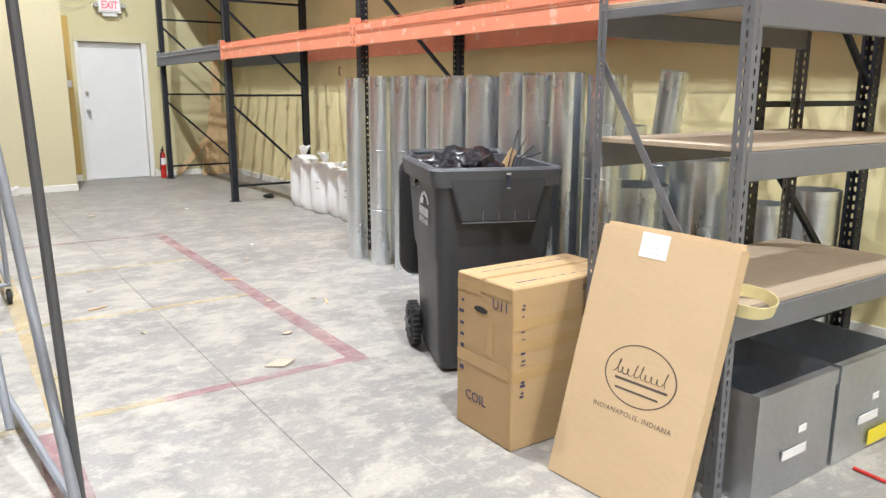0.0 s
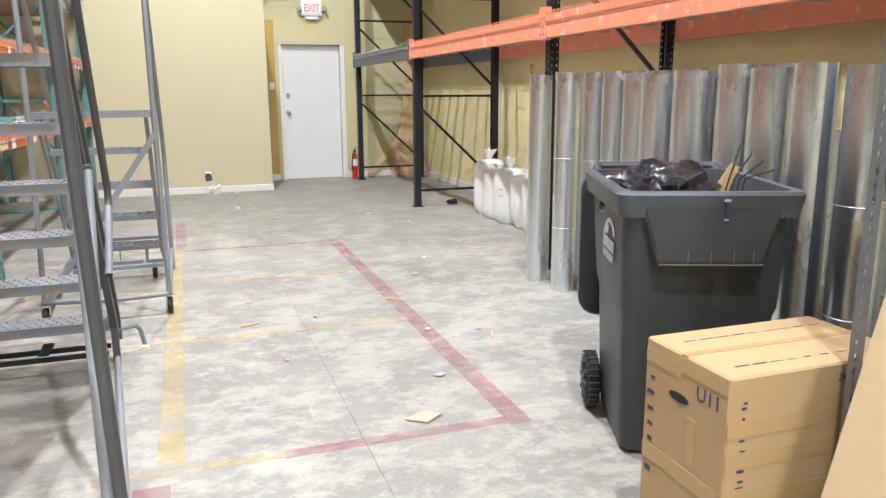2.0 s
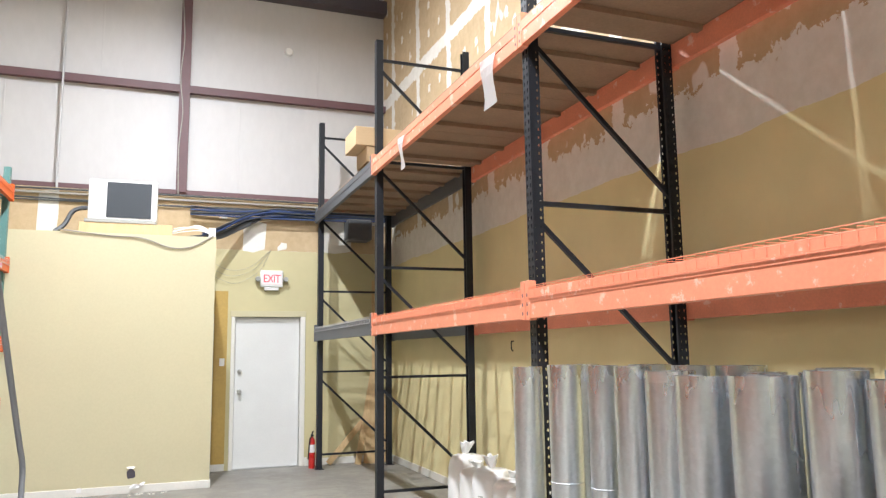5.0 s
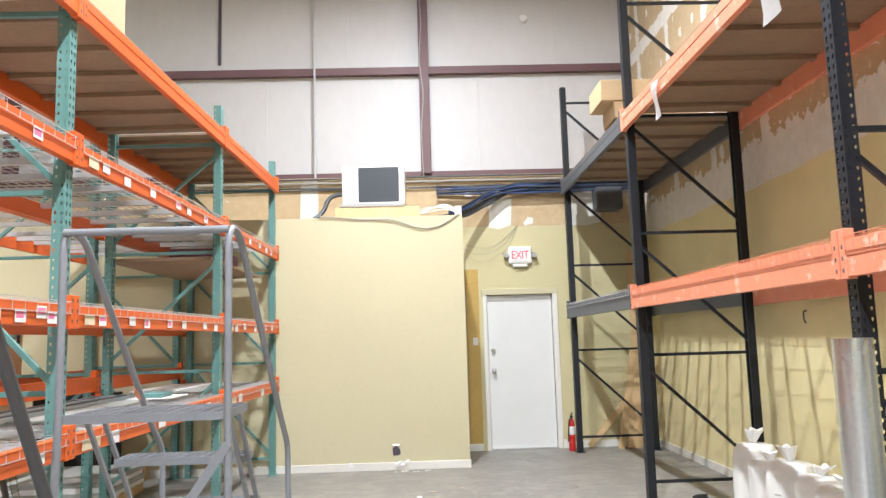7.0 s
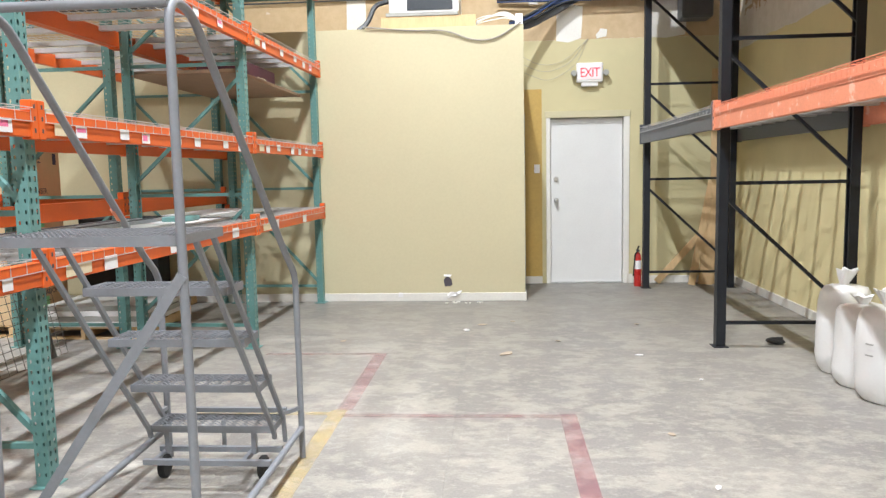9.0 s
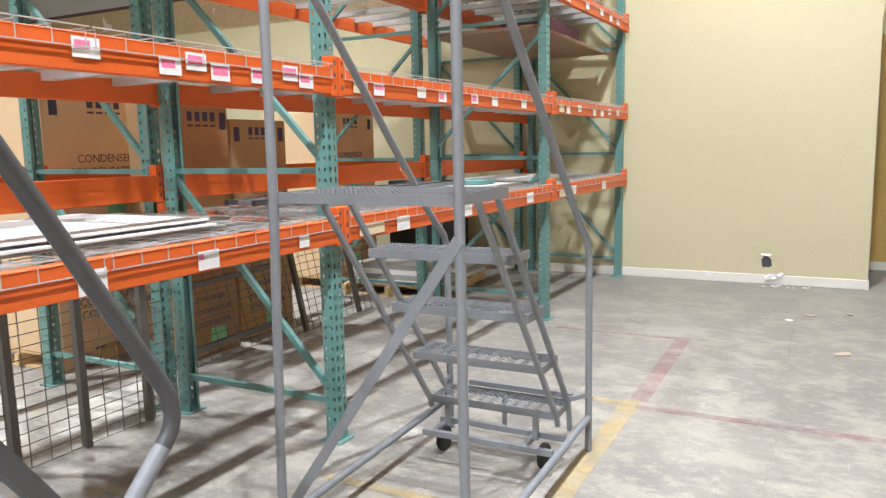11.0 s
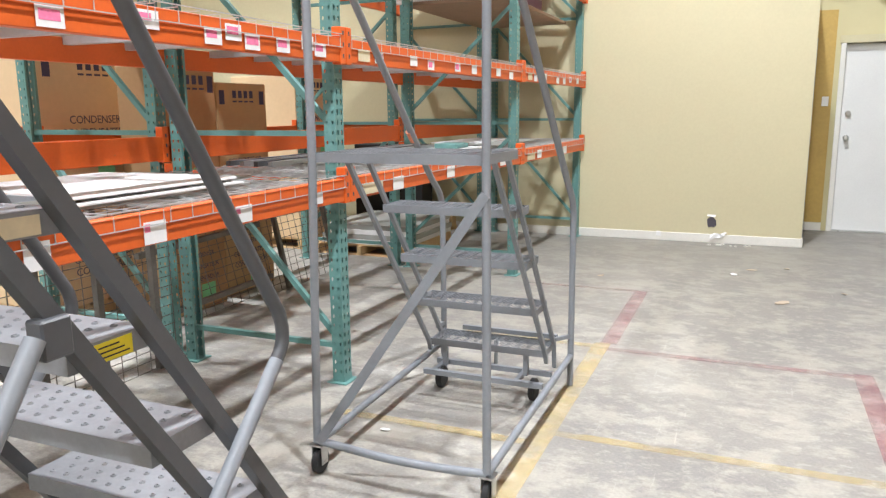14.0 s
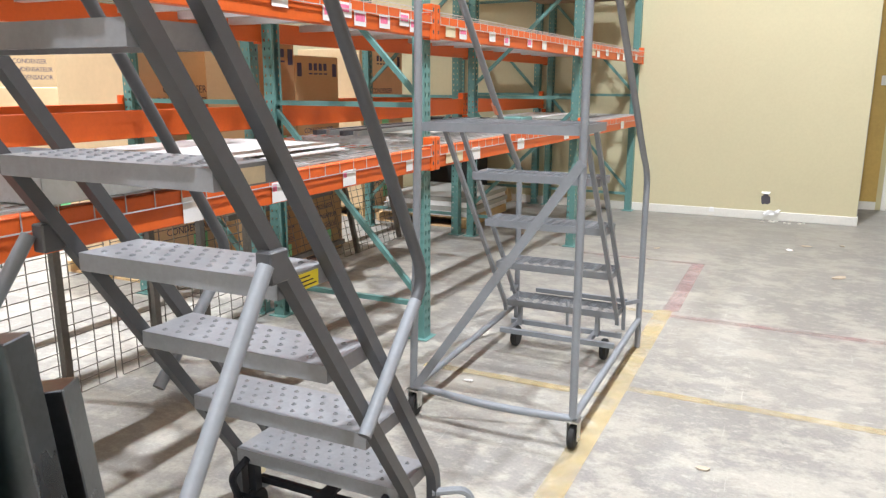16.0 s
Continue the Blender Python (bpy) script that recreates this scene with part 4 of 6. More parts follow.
for x in (XL + 0.026, XR - 0.066):
    for dy in (0.0, 0.17):
        b = NB()
        square(b, [(x, 6.965 + dy, 0.12 if dy else 0.2), (x, 6.965 + dy - 0.02, 0.25), (x, 6.13 + dy, 1.27)], 0.019)
        part("stringer", b, LADDERGREY, L1)
b = NB()
for y in (6.86, 7.04):
    square(b, [(-0.13, y, 0.115), (0.50, y, 0.115)], 0.026)
for x in (-0.08, 0.36):
    square(b, [(x, 6.86, 0.115), (x, 7.04, 0.115)], 0.022)
    square(b, [(x + 0.02, 6.98, 0.115), (x + 0.02, 6.98, 0.25)], 0.024)
square(b, [(0.18, 7.1, 0.10), (0.18, 7.1, 0.25)], 0.045, 0.006)
square(b, [(-0.02, 7.14, 0.285), (0.50, 7.14, 0.285)], 0.024)
part("caster_frame", b, LADDERGREY, L1)
for x in (-0.07, 0.43):
    b = NB()
    wheel(b, (x, 6.95, 0.058), 0.058, 0.034)
    part("caster_wheel", b, RUBBER, L1, "", True)
for x in (XL, XR - 0.066):
    b = NB()
    square(b, [(x, 7.12, 0.275), (XL if x < 0 else XR, 7.21, 0.275)], 0.02)
    part("bracket", b, LADDERGREY, L1)
b = NB()
tube(b, [(XL, 6.795, 1.345), (XL, 6.845, 1.297)], 0.0185, 8)
part("marked_rail_tip", b, ORANGEOLD, L1, "orange smear on the handrail")

# -- the perforated step ladder
L2 = thing("rolling_ladder", (0.0, 4.2, 0), "dark grey steel rolling ladder with perforated treads", "ladder", "rolling ladders")
RISE = 0.257
AX0, AX1 = -0.345, 0.305


def stair_y(z):
    return 5.115 - 0.672 * z


def perforated(bm, x0, x1, y0, y1, z):
    """A folded tread with rows of raised, punched holes."""
    box(bm, x0, x1, y0, y0 + 0.004, z - 0.046, z)
    box(bm, x0, x1, y1 - 0.004, y1, z - 0.046, z)
    for xa, xb in ((x0, x0 + 0.004), (x1 - 0.004, x1)):
        box(bm, xa, xb, y0 + 0.004, y1 - 0.004, z - 0.046, z)
    box(bm, x0 + 0.004, x1 - 0.004, y0 + 0.004, y1 - 0.004, z - 0.004, z)
    rows, cols = 4, 11
    for j in range(rows):
        for i in range(cols):
            cx = x0 + 0.05 + (i + (0.5 if j % 2 else 0)) * (x1 - x0 - 0.1) / (cols - 0.5)
            cy = y0 + 0.035 + j * (y1 - y0 - 0.07) / (rows - 1)
            if cx > x1 - 0.03:
                continue
            lathe(bm, [(0.0082, z), (0.0062, z + 0.004), (0.0042, z + 0.004), (0.0036, z + 0.0006), (0.0, z + 0.0006)], (cx, cy, 0), 8)


NT = 8
for n in range(1, NT + 1):
    z = RISE * n
    y0 = stair_y(z) - 0.012
    b = NB()
    perforated(b, AX0 + 0.02, AX1 - 0.02, y0 + 0.0, y0 + 0.19, z)
    tr = part("tread", b, TREADLIT, L2, "worn perforated tread, its grey paled for the light on top")
    if n == 4:
        b = NB()
        box(b, AX1 - 0.0196, AX1 - 0.0188, y0 + 0.06, y0 + 0.15, z - 0.044, z - 0.006)
        tg = part("sticker", b, YELLOWTAG, tr, "yellow safety sticker")
        for k in range(3):
            b = NB()
            box(b, AX1 - 0.0190, AX1 - 0.0184, y0 + 0.068, y0 + 0.142 - 0.012 * k, z - 0.037 + 0.010 * k, z - 0.034 + 0.010 * k)
            part("printed_line", b, RUBBER, tg)
    if n == 5:
        b = NB()
        box(b, AX1 - 0.0196, AX1 - 0.0188, y0 + 0.06, y0 + 0.15, z - 0.042, z - 0.008)
        part("maker_plate", b, CREAMTAG, tr, "worn silver maker plate")
b = NB()
z = RISE * (NT + 1)
box(b, AX0 + 0.02, AX1 - 0.02, 2.80, stair_y(z) + 0.2, z - 0.06, z, 0.004)
part("platform", b, LADDERDARK, L2)
ZT = RISE * (NT + 1)
for x in (AX0, AX1):
    for off, foot in ((0.0, 0.19), (0.165, 0.16)):
        b = NB()
        square(b, [(x, stair_y(0.22) + off, 0.02 if not off else 0.10), (x, stair_y(0.22) + off, 0.22), (x, stair_y(ZT) + off, ZT)], 0.034, 0.034, 0.05)
        part("stringer", b, LADDERDARK, L2)
    s = 1 if x > 0 else -1
    b = NB()
    hx = x + 0.03 * s
    tube(b, [(hx, 4.67, 0.56), (hx, 4.985, 0.875), (hx, 4.985, 0.94), (hx, 5.56 - 0.611 * 2.9, 2.9), (hx, 2.85, 3.1), (hx, 2.8, ZT)], 0.0175, 10, 0.12)
    part("handrail", b, LADDERDARK, L2, "", True)
    b = NB()
    tube(b, [(hx, 4.67, 0.56), (hx, 4.955, 0.845)], 0.0185, 10)
    part("handrail_sleeve", b, LADDERGREY, L2, "paler grey tube sleeve", True)
    # struts from the steps back down to the base
    bx = 0.335 if x > 0 else -0.375
    rx = 0.515 if x > 0 else -0.555
    b = NB()
    tube(b, [(bx + 0.04 * s, 3.59, 0.06), (x + 0.028 * s, 4.32, 1.085)], 0.0175, 10)
    part("strut", b, LADDERGREY, L2, "paler grey round strut", True)
    b = NB()
    box(b, x + 0.012 * s - 0.02, x + 0.012 * s + 0.02, 4.33, 4.39, 1.04, 1.11, 0.004)
    part("clamp", b, LADDERDARK, L2)
    b = NB()
    tube(b, [(rx - 0.02 * s, 2.66, 0.06), (x + 0.06 * s, 3.66, 2.05)], 0.0175, 10)
    part("strut", b, LADDERGREY, L2, "paler grey round strut", True)
    b = NB()
    tube(b, [(rx, 2.80, 0.06), (rx - 0.06 * s, 2.74, ZT - 0.02)], 0.017, 8)
    part("rear_post", b, LADDERDARK, L2, "", True)
    b = NB()
    tube(b, [(x - 0.01 * s, 5.10, 0.05), (rx, 2.66, 0.06)], 0.016, 8)
    part("base_tube", b, LADDERGREY, L2, "", True)
    caster(L2, rx, 2.7, 0.045, 0.1)
    # outrigger foot
    b = NB()
    tube(b, [(x, 5.12, 0.155), (x + 0.10 * s, 5.19, 0.155), (x + 0.125 * s, 5.205, 0.02)], 0.013, 8, 0.045)
    ft = part("outrigger_foot", b, LADDERGREY, L2, "", True)
    b = NB()
    lathe(b, [(0.0, 0.0), (0.024, 0.0), (0.024, 0.02), (0.015, 0.03), (0.0, 0.03)], (x + 0.125 * s, 5.205, 0), 12)
    part("rubber_pad", b, CREAMTAG, ft, "dirty cream rubber pad", True)
b = NB()
tube(b, [(-0.555, 2.68, 0.07), (0.515, 2.68, 0.07)], 0.016, 8)
part("base_tube", b, LADDERGREY, L2, "", True)
b = NB()
for y in (4.90, 5.03):
    square(b, [(AX0 + 0.03, y, 0.10), (AX1 - 0.03, y, 0.10)], 0.022)
square(b, [(-0.02, 4.88, 0.13), (-0.02, 5.06, 0.13)], 0.05, 0.01)
for x in (AX0 + 0.06, AX1 - 0.06):
    square(b, [(x, 4.965, 0.10), (x, 4.965, 0.21)], 0.03)
    tube(b, [(x, 4.88, 0.115), (x, 4.85, 0.20), (x, 4.93, 0.225)], 0.013, 8, 0.03)
part("caster_frame", b, BLACK, L2, "black spring caster frame")
for x in (AX0 + 0.06, AX1 - 0.06):
    b = NB()
    wheel(b, (x, 4.965, 0.05), 0.05, 0.03)
    part("caster_wheel", b, RUBBER, L2, "", True)

# -- the wheeled bin
BM = pose(2.47, 3.085, 0, 0, 0, -21.3)
BIN = new("wheeled_bin")
BIN.matrix_basis = BM
tagged(BIN, "charcoal plastic wheeled rubbish bin, lid open, full of scrap", "rubbish bin")


def rounded(w, y0, y1, r, n=4):
    pts = []
    for cx, cy, a0 in ((w / 2 - r, y1 - r, 0), (-w / 2 + r, y1 - r, 90), (-w / 2 + r, y0 + r, 180), (w / 2 - r, y0 + r, 270)):
        for k in range(n + 1):
            a = radians(a0 + 90 * k / n)
            pts.append((cx + r * math.cos(a), cy + r * math.sin(a)))
    return pts


def loft(bm, rings, cap0=True, cap1=True):
    vs = [[bm.verts.new((x, y, z)) for x, y in ring] for z, ring in rings]
    n = len(vs[0])
    for a, c in zip(vs, vs[1:]):
        for k in range(n):
            bm.faces.new((a[k], a[(k + 1) % n], c[(k + 1) % n], c[k]))
    if cap0:
        bm.faces.new(vs[0][::-1])
    if cap1:
        bm.faces.new(vs[-1])


b = NB()
loft(b, [(0.02, rounded(0.53, 0.075, 0.58, 0.05)), (0.10, rounded(0.55, 0.065, 0.60, 0.06)), (0.56, rounded(0.565, 0.06, 0.67, 0.06)), (0.60, rounded(0.585, 0.05, 0.69, 0.06)), (0.70, rounded(0.59, 0.045, 0.72, 0.06)),
         (0.99, rounded(0.605, 0.03, 0.79, 0.05)), (0.99, rounded(0.59, 0.035, 0.785, 0.045)), (0.98, rounded(0.575, 0.045, 0.775, 0.045)), (0.55, rounded(0.50, 0.09, 0.66, 0.045))])
b.transform(BM)
body = part("body", b, BINPLASTIC, BIN, "", True)
b = NB()
loft(b, [(0.965, rounded(0.60, 0.03, 0.79, 0.05)), (0.955, rounded(0.645, 0.003, 0.818, 0.05)), (0.985, rounded(0.655, 0.0, 0.82, 0.05)), (1.035, rounded(0.67, -0.008, 0.828, 0.05)), (1.047, rounded(0.655, 0.0, 0.82, 0.05)), (1.047, rounded(0.59, 0.035, 0.785, 0.045)), (0.985, rounded(0.58, 0.042, 0.78, 0.045))], False, False)
b.transform(BM)
part("rim", b, BINRIM, BIN, "scuffed paler rim", True)
b = NB()
o = [(-0.245, 1.0), (0.245, 1.0), (0.185, 0.79), (-0.185, 0.79)]
v0 = [b.verts.new((x, -0.004 if z > 0.9 else -0.012, z)) for x, z in o]
v1 = [b.verts.new((x * 1.04, 0.06, z + (0.0 if z > 0.9 else -0.012))) for x, z in o]
b.faces.new(v0)
b.faces.new(v1[::-1])
for k in range(4):
    b.faces.new((v0[k], v1[k], v1[(k + 1) % 4], v0[(k + 1) % 4]))
bmesh.ops.bevel(b, geom=list(b.edges), offset=0.006, segments=2, affect="EDGES")
b.transform(BM)
part("front_scoop", b, BINPLASTIC, BIN, "", True)
for x in (-0.08, 0.0, 0.08, 0.15):
    b = NB()
    box(b, x - 0.002, x + 0.002, -0.0155, 0.02, 0.795, 0.84)
    b.transform(BM)
    part("rib", b, SCUFF, BIN, "pale scuffed rib")
for z0, z1, w, mt in ((1.014, 1.023, 0.022, PRINTGREY), (0.947, 0.954, 0.016, PRINTGREY), (0.955, 1.013, 0.005, CABLEBLUE)):
    b = NB()
    box(b, 0.045 - w / 2, 0.045 + w / 2, -0.0145, -0.0105, z0, z1)
    b.transform(BM)
    part("torn_sticker", b, mt, BIN, "torn remains of a sticker")
b = NB()
box(b, -0.185, 0.185, -0.0165, -0.008, 0.784, 0.789)
b.transform(BM)
part("scoop_lip", b, SCUFF, BIN, "pale scuffed lip")
b = NB()
box(b, -0.075, 0.085, 0.057, 0.09, 0.33, 0.50, 0.004)
b.transform(BM)
part("grab_pocket", b, RUBBER, BIN, "dark moulded pocket")
for s in (-1, 1):
    b = NB()
    wheel(b, (s * 0.315, 0.555, 0.125), 0.125, 0.055, seg=28)
    b.transform(BM)
    wh = part("wheel", b, RUBBER, BIN, "black ribbed wheel", True)
    b = NB()
    for k in range(8):
        a = math.pi * k / 4
        square(b, [(s * 0.345, 0.555 + 0.02 * math.cos(a), 0.125 + 0.02 * math.sin(a)), (s * 0.345, 0.555 + 0.085 * math.cos(a), 0.125 + 0.085 * math.sin(a))], 0.014)
    lathe(b, [(0.0, 0.352 * s), (0.03, 0.352 * s), (0.03, 0.34 * s)], (0, 0.555, 0.125), 14, "x")
    for k in range(28):
        a = 2 * math.pi * k / 28
        square(b, [(s * 0.29, 0.555 + 0.126 * math.cos(a), 0.125 + 0.126 * math.sin(a)), (s * 0.342, 0.555 + 0.126 * math.cos(a), 0.125 + 0.126 * math.sin(a))], 0.0045)
    b.transform(BM)
    part("hub", b, BINRIM, wh, "dusty grey spoked hub")
b = NB()
tube(b, [(-0.30, 0.555, 0.125), (0.30, 0.555, 0.125)], 0.012, 8)
b.transform(BM)
part("axle", b, CHROME, BIN)
b = NB()
tube(b, [(-0.27, 0.80, 1.03), (-0.27, 0.875, 1.055), (0.27, 0.875, 1.055), (0.27, 0.80, 1.03)], 0.02, 10, 0.03)
b.transform(BM)
part("handle", b, BINPLASTIC, BIN, "", True)
b = NB()
loft(b, [(0.885, rounded(0.62, 0.0, 0.68, 0.08)), (0.90, rounded(0.66, -0.01, 0.70, 0.09)), (0.935, rounded(0.66, -0.01, 0.70, 0.09)), (0.96, rounded(0.58, 0.04, 0.66, 0.08))])
b.transform(BM @ Matrix(((1, 0, 0, 0), (0, 0, 1, 0), (0, 1, 0, 0.33), (0, 0, 0, 1))))
part("lid", b, BINPLASTIC, BIN, "open lid hanging down behind", True)
# printing on the side
side = BM @ Matrix(((0, 0.035, -1, -0.3065), (-0.88, 0, 0, 0.30), (0, 0.88, -0.035, 0.815), (0, 0, 0, 1)))
b = NB()
arc = [(0.13 * math.cos(a), 0.10 * math.sin(a)) for a in np.linspace(math.radians(25), math.pi - 0.1, 12)]
arc += [(0.112 * math.cos(a), 0.078 * math.sin(a)) for a in np.linspace(math.pi - 0.1, math.radians(25), 12)]
prism(b, arc, 0.001, side)
prism(b, [(-0.10, 0.025), (-0.07, 0.06), (-0.02, 0.066), (-0.03, 0.025)], 0.001, side)
part("printed_mark", b, PRINTGREY, body, "white printed arch")
b = NB()
for i in range(8):
    prism(b, [(-0.125 + i * 0.032, -0.04), (-0.103 + i * 0.032, -0.04), (-0.103 + i * 0.032, 0.008), (-0.125 + i * 0.032, 0.008)], 0.001, side)
part("printed_bar", b, PRINTGREY, body, "white printed name bars")
words("printed_number", "678-720-0500", 0.046, side @ Matrix.Translation((0, -0.085, 0)), PRINTGREY, body, 0.9, 0.0008)
# what is in the bin
rb = random.Random(8)
b = NB()
bmesh.ops.create_icosphere(b, subdivisions=4, radius=1.0)
for v in b.verts:
    n1 = noise.noise(v.co * 2.3) * 0.35 + abs(noise.noise(v.co * 5.1)) * 0.5 + abs(noise.noise(v.co * 11.0)) * 0.25
    v.co = Vector((v.co.x * 0.22 - 0.06, v.co.y * 0.24 + 0.48, v.co.z * 0.13 + 0.955)) * 1.0 + v.co * n1 * 0.12
b.transform(BM)
solid("rubbish_bag", b, BAGPLASTIC, "crumpled shiny black rubbish bag in the bin", "rubbish bag", smooth=True)
b = NB()
prism(b, [(-0.10, 0), (0.02, 0.0), (0.19, 0.30), (0.16, 0.32)], 0.006, BM @ Matrix.Translation((0.06, 0.32, 0.80)) @ pose(0, 0, 0, 75, 0, 12))
solid("cardboard_scrap", b, CARD, "torn piece of brown cardboard in the bin", "cardboard scrap")
for k in range(4):
    b = NB()
    x = 0.17 + 0.025 * k
    tube(b, [(x - 0.05, 0.35, 0.85), (x, 0.36 + 0.01 * k, 1.05), (x + 0.05 + 0.02 * k, 0.41, 1.17 - 0.03 * k), (x + 0.065 + 0.02 * k, 0.43, 1.20 - 0.04 * k)], 0.0035, 6)
    b.transform(BM)
    solid("metal_strap", b, RUBBER, "thin dark metal strap sticking out of the bin", "metal strap", "straps in the bin")

# -- cartons by the shelving
BX = thing("carton", (2.31, 2.57, 0), "brown cardboard coil carton sealed with clear tape", "carton")
b = NB()
box(b, 2.0, 2.62, 2.395, 2.765, 0.0, 0.672, 0.006)
cb = part("box", b, CARD, BX)
b = NB()
prism(b, [(0.045 * math.cos(a), 0.014 * math.sin(a)) for a in np.linspace(0, 2 * math.pi, 13)[:-1]], 0.001, facing(1.9995, 2.60, 0.54, "-x"))
part("hand_hole", b, RUBBER, cb, "dark hand hole")
STRIPS = [(1.9985, 1.9995, y0, y1, z0, z1) for z0, z1, y0, y1 in ((0.62, 0.66, 2.40, 2.60), (0.36, 0.50, 2.52, 2.56), (0.29, 0.34, 2.42, 2.76), (0.60, 0.64, 2.60, 2.76))]
STRIPS += [(2.0, 2.62, 2.575, 2.60, 0.6725, 0.6732)] + [(2.0, 2.62, 2.3935, 2.3945, z0, z0 + 0.045) for z0 in (0.50, 0.41, 0.29)]
for strip in STRIPS:
    b = NB()
    box(b, *strip)
    part("tape", b, TAPECLEAR, cb, "clear packing tape")
words("printing", "COIL", 0.062, facing(1.9992, 2.63, 0.13, "-x"), INK, cb)
words("printing", "U11", 0.06, facing(1.9992, 2.475, 0.565, "-x"), INK, cb)
words("printing", "SE", 0.055, facing(2.35, 2.3942, 0.22, "-y"), INK, cb)
words("printing", "2W3D", 0.03, facing(2.40, 2.3942, 0.62, "-y"), INK, cb)
rp = random.Random(3)
MARKS = []
for k in range(9):
    z = 0.58 - k * 0.045
    MARKS.append((2.04, 2.04 + rp.uniform(0.012, 0.03), 2.3938, 2.3944, z, z + rp.uniform(0.004, 0.012)))
    MARKS.append((2.045, 2.045 + rp.uniform(0.008, 0.022), 2.3938, 2.3944, z + 0.016, z + 0.016 + rp.uniform(0.003, 0.009)))
for k in range(8):
    z = 0.6 - k * 0.05
    MARKS.append((1.9988, 1.9996, 2.715, 2.73 + rp.uniform(0.0, 0.02), z, z + rp.uniform(0.008, 0.02)))
for k in range(9):
    x = 2.07 + k * 0.058
    MARKS.append((x, x + rp.uniform(0.02, 0.05), 2.46, 2.46 + rp.uniform(0.003, 0.008), 0.6722, 0.6728))
    MARKS.append((x, x + rp.uniform(0.02, 0.05), 2.68, 2.68 + rp.uniform(0.003, 0.007), 0.6722, 0.6728))
for mark in MARKS:
    b = NB()
    box(b, *mark)
    part("printed_mark", b, INK, cb)

CT = thing("flat_carton", (2.05, 1.95, 0), "tall flat brown cardboard carton leaning against the shelving", "carton")
o, rt, upv = Vector((2.035, 2.215, 0.004)), Vector((0.035, -0.585, 0.0)), Vector((0.262, 0.03, 0.925))
rt.normalize()
upv = (upv - rt * upv.dot(rt)).normalized()
nrm = rt.cross(upv).normalized()
CM = Matrix((rt, upv, nrm)).transposed().to_4x4()
CM.translation = o
b = NB()
prism(b, [(0.0, 0.0), (0.56, 0.0), (0.56, 0.945), (0.0, 0.955)], 0.05, CM @ Matrix.Translation((0, 0, -0.05)))
cf = part("box", b, CARDPALE, CT)
b = NB()
prism(b, [(0.0, 0.955), (0.56, 0.945), (0.556, 0.966), (0.004, 0.97)], 0.006, CM @ Matrix.Translation((0, 0, -0.03)))
part("top_flap", b, CARDPALE, cf)
b = NB()
prism(b, [(0.18, 0.86), (0.295, 0.86), (0.295, 0.948), (0.18, 0.950)], 0.0012, CM)
lb = part("address_label", b, PAPER, cf, "white address label")
b = NB()
for k in range(3):
    prism(b, [(0.205, 0.878 + 0.02 * k), (0.27 - 0.015 * k, 0.878 + 0.02 * k), (0.27 - 0.015 * k, 0.8793 + 0.02 * k), (0.205, 0.8793 + 0.02 * k)], 0.0018, CM)
part("printed_line", b, PANELGREY, lb)
b = NB()
EC = (0.30, 0.45)
for k in range(40):
    a0, a1 = 2 * math.pi * k / 40, 2 * math.pi * (k + 1) / 40
    prism(b, [(EC[0] + q * 0.150 * math.cos(a), EC[1] + q * 0.108 * math.sin(a)) for q, a in ((1, a0), (1, a1), (0.965, a1), (0.965, a0))], 0.0008, CM)
part("printed_oval", b, INKGREY, cf, "dark printed oval")
b = NB()
stroke = []
for k in range(109):
    u = k / 12.0
    tall = (0.034, 0.015, 0.015, 0.03, 0.032, 0.015, 0.016, 0.015, 0.034)[min(8, int(u))]
    stroke.append(CM @ Vector((EC[0] - 0.112 + 0.0245 * u + 0.007 * math.sin(2 * math.pi * u) + 0.012 * (tall > 0.02) * (1 - math.cos(2 * math.pi * u)) * 0.5, EC[1] - 0.008 + tall * (1 - math.cos(2 * math.pi * u)) * 0.75, 0.0003)))
tube(b, stroke, 0.0026, 4, flat=0.25, up=tuple(nrm))
prism(b, [(EC[0] - 0.10, EC[1] - 0.030), (EC[0] + 0.12, EC[1] - 0.030), (EC[0] + 0.12, EC[1] - 0.021), (EC[0] - 0.10, EC[1] - 0.021)], 0.0008, CM)
prism(b, [(EC[0] - 0.09, EC[1] - 0.062), (EC[0] + 0.09, EC[1] - 0.062), (EC[0] + 0.09, EC[1] - 0.055), (EC[0] - 0.09, EC[1] - 0.055)], 0.0008, CM)
part("printed_bar", b, INKGREY, cf, "dark printed script drawn as bars")
words("printing", "INDIANAPOLIS, INDIANA", 0.026, CM @ Matrix.Translation((0.30, 0.30, 0)), INKGREY, cf, 1.15)

# -- the slotted shelving
SX0, SX1, SY0, SY1 = 2.352, 3.72, 1.715, 2.365
SH = thing("shelving_unit", ((SX0 + SX1) / 2, (SY0 + SY1) / 2, 0), "grey slotted steel shelving with plywood decks", "shelving")
sm = NB()
hole_strip(sm, (0, 0, 0), (1, 0, 0), (0, 0, 1), 0.045, 1.80, 1, pitch=0.038, hw=0.0045, hh=0.011)
hole_strip(sm, (0, 0, 0), (0, 1, 0), (0, 0, 1), 0.045, 1.80, 1, pitch=0.038, hw=0.0045, hh=0.011)
SLOT = mesh_of(sm, SHELFGREY, name="post")
for x, y, tn in ((SX0, SY0, 0), (SX0, SY1, -90), (SX1, SY0, 90), (SX1, SY1, 180)):
    po = new("post", SLOT)
    po.parent = SH
    po.matrix_basis = pose(x - SH.location.x, y - SH.location.y, 0, 0, 0, tn)
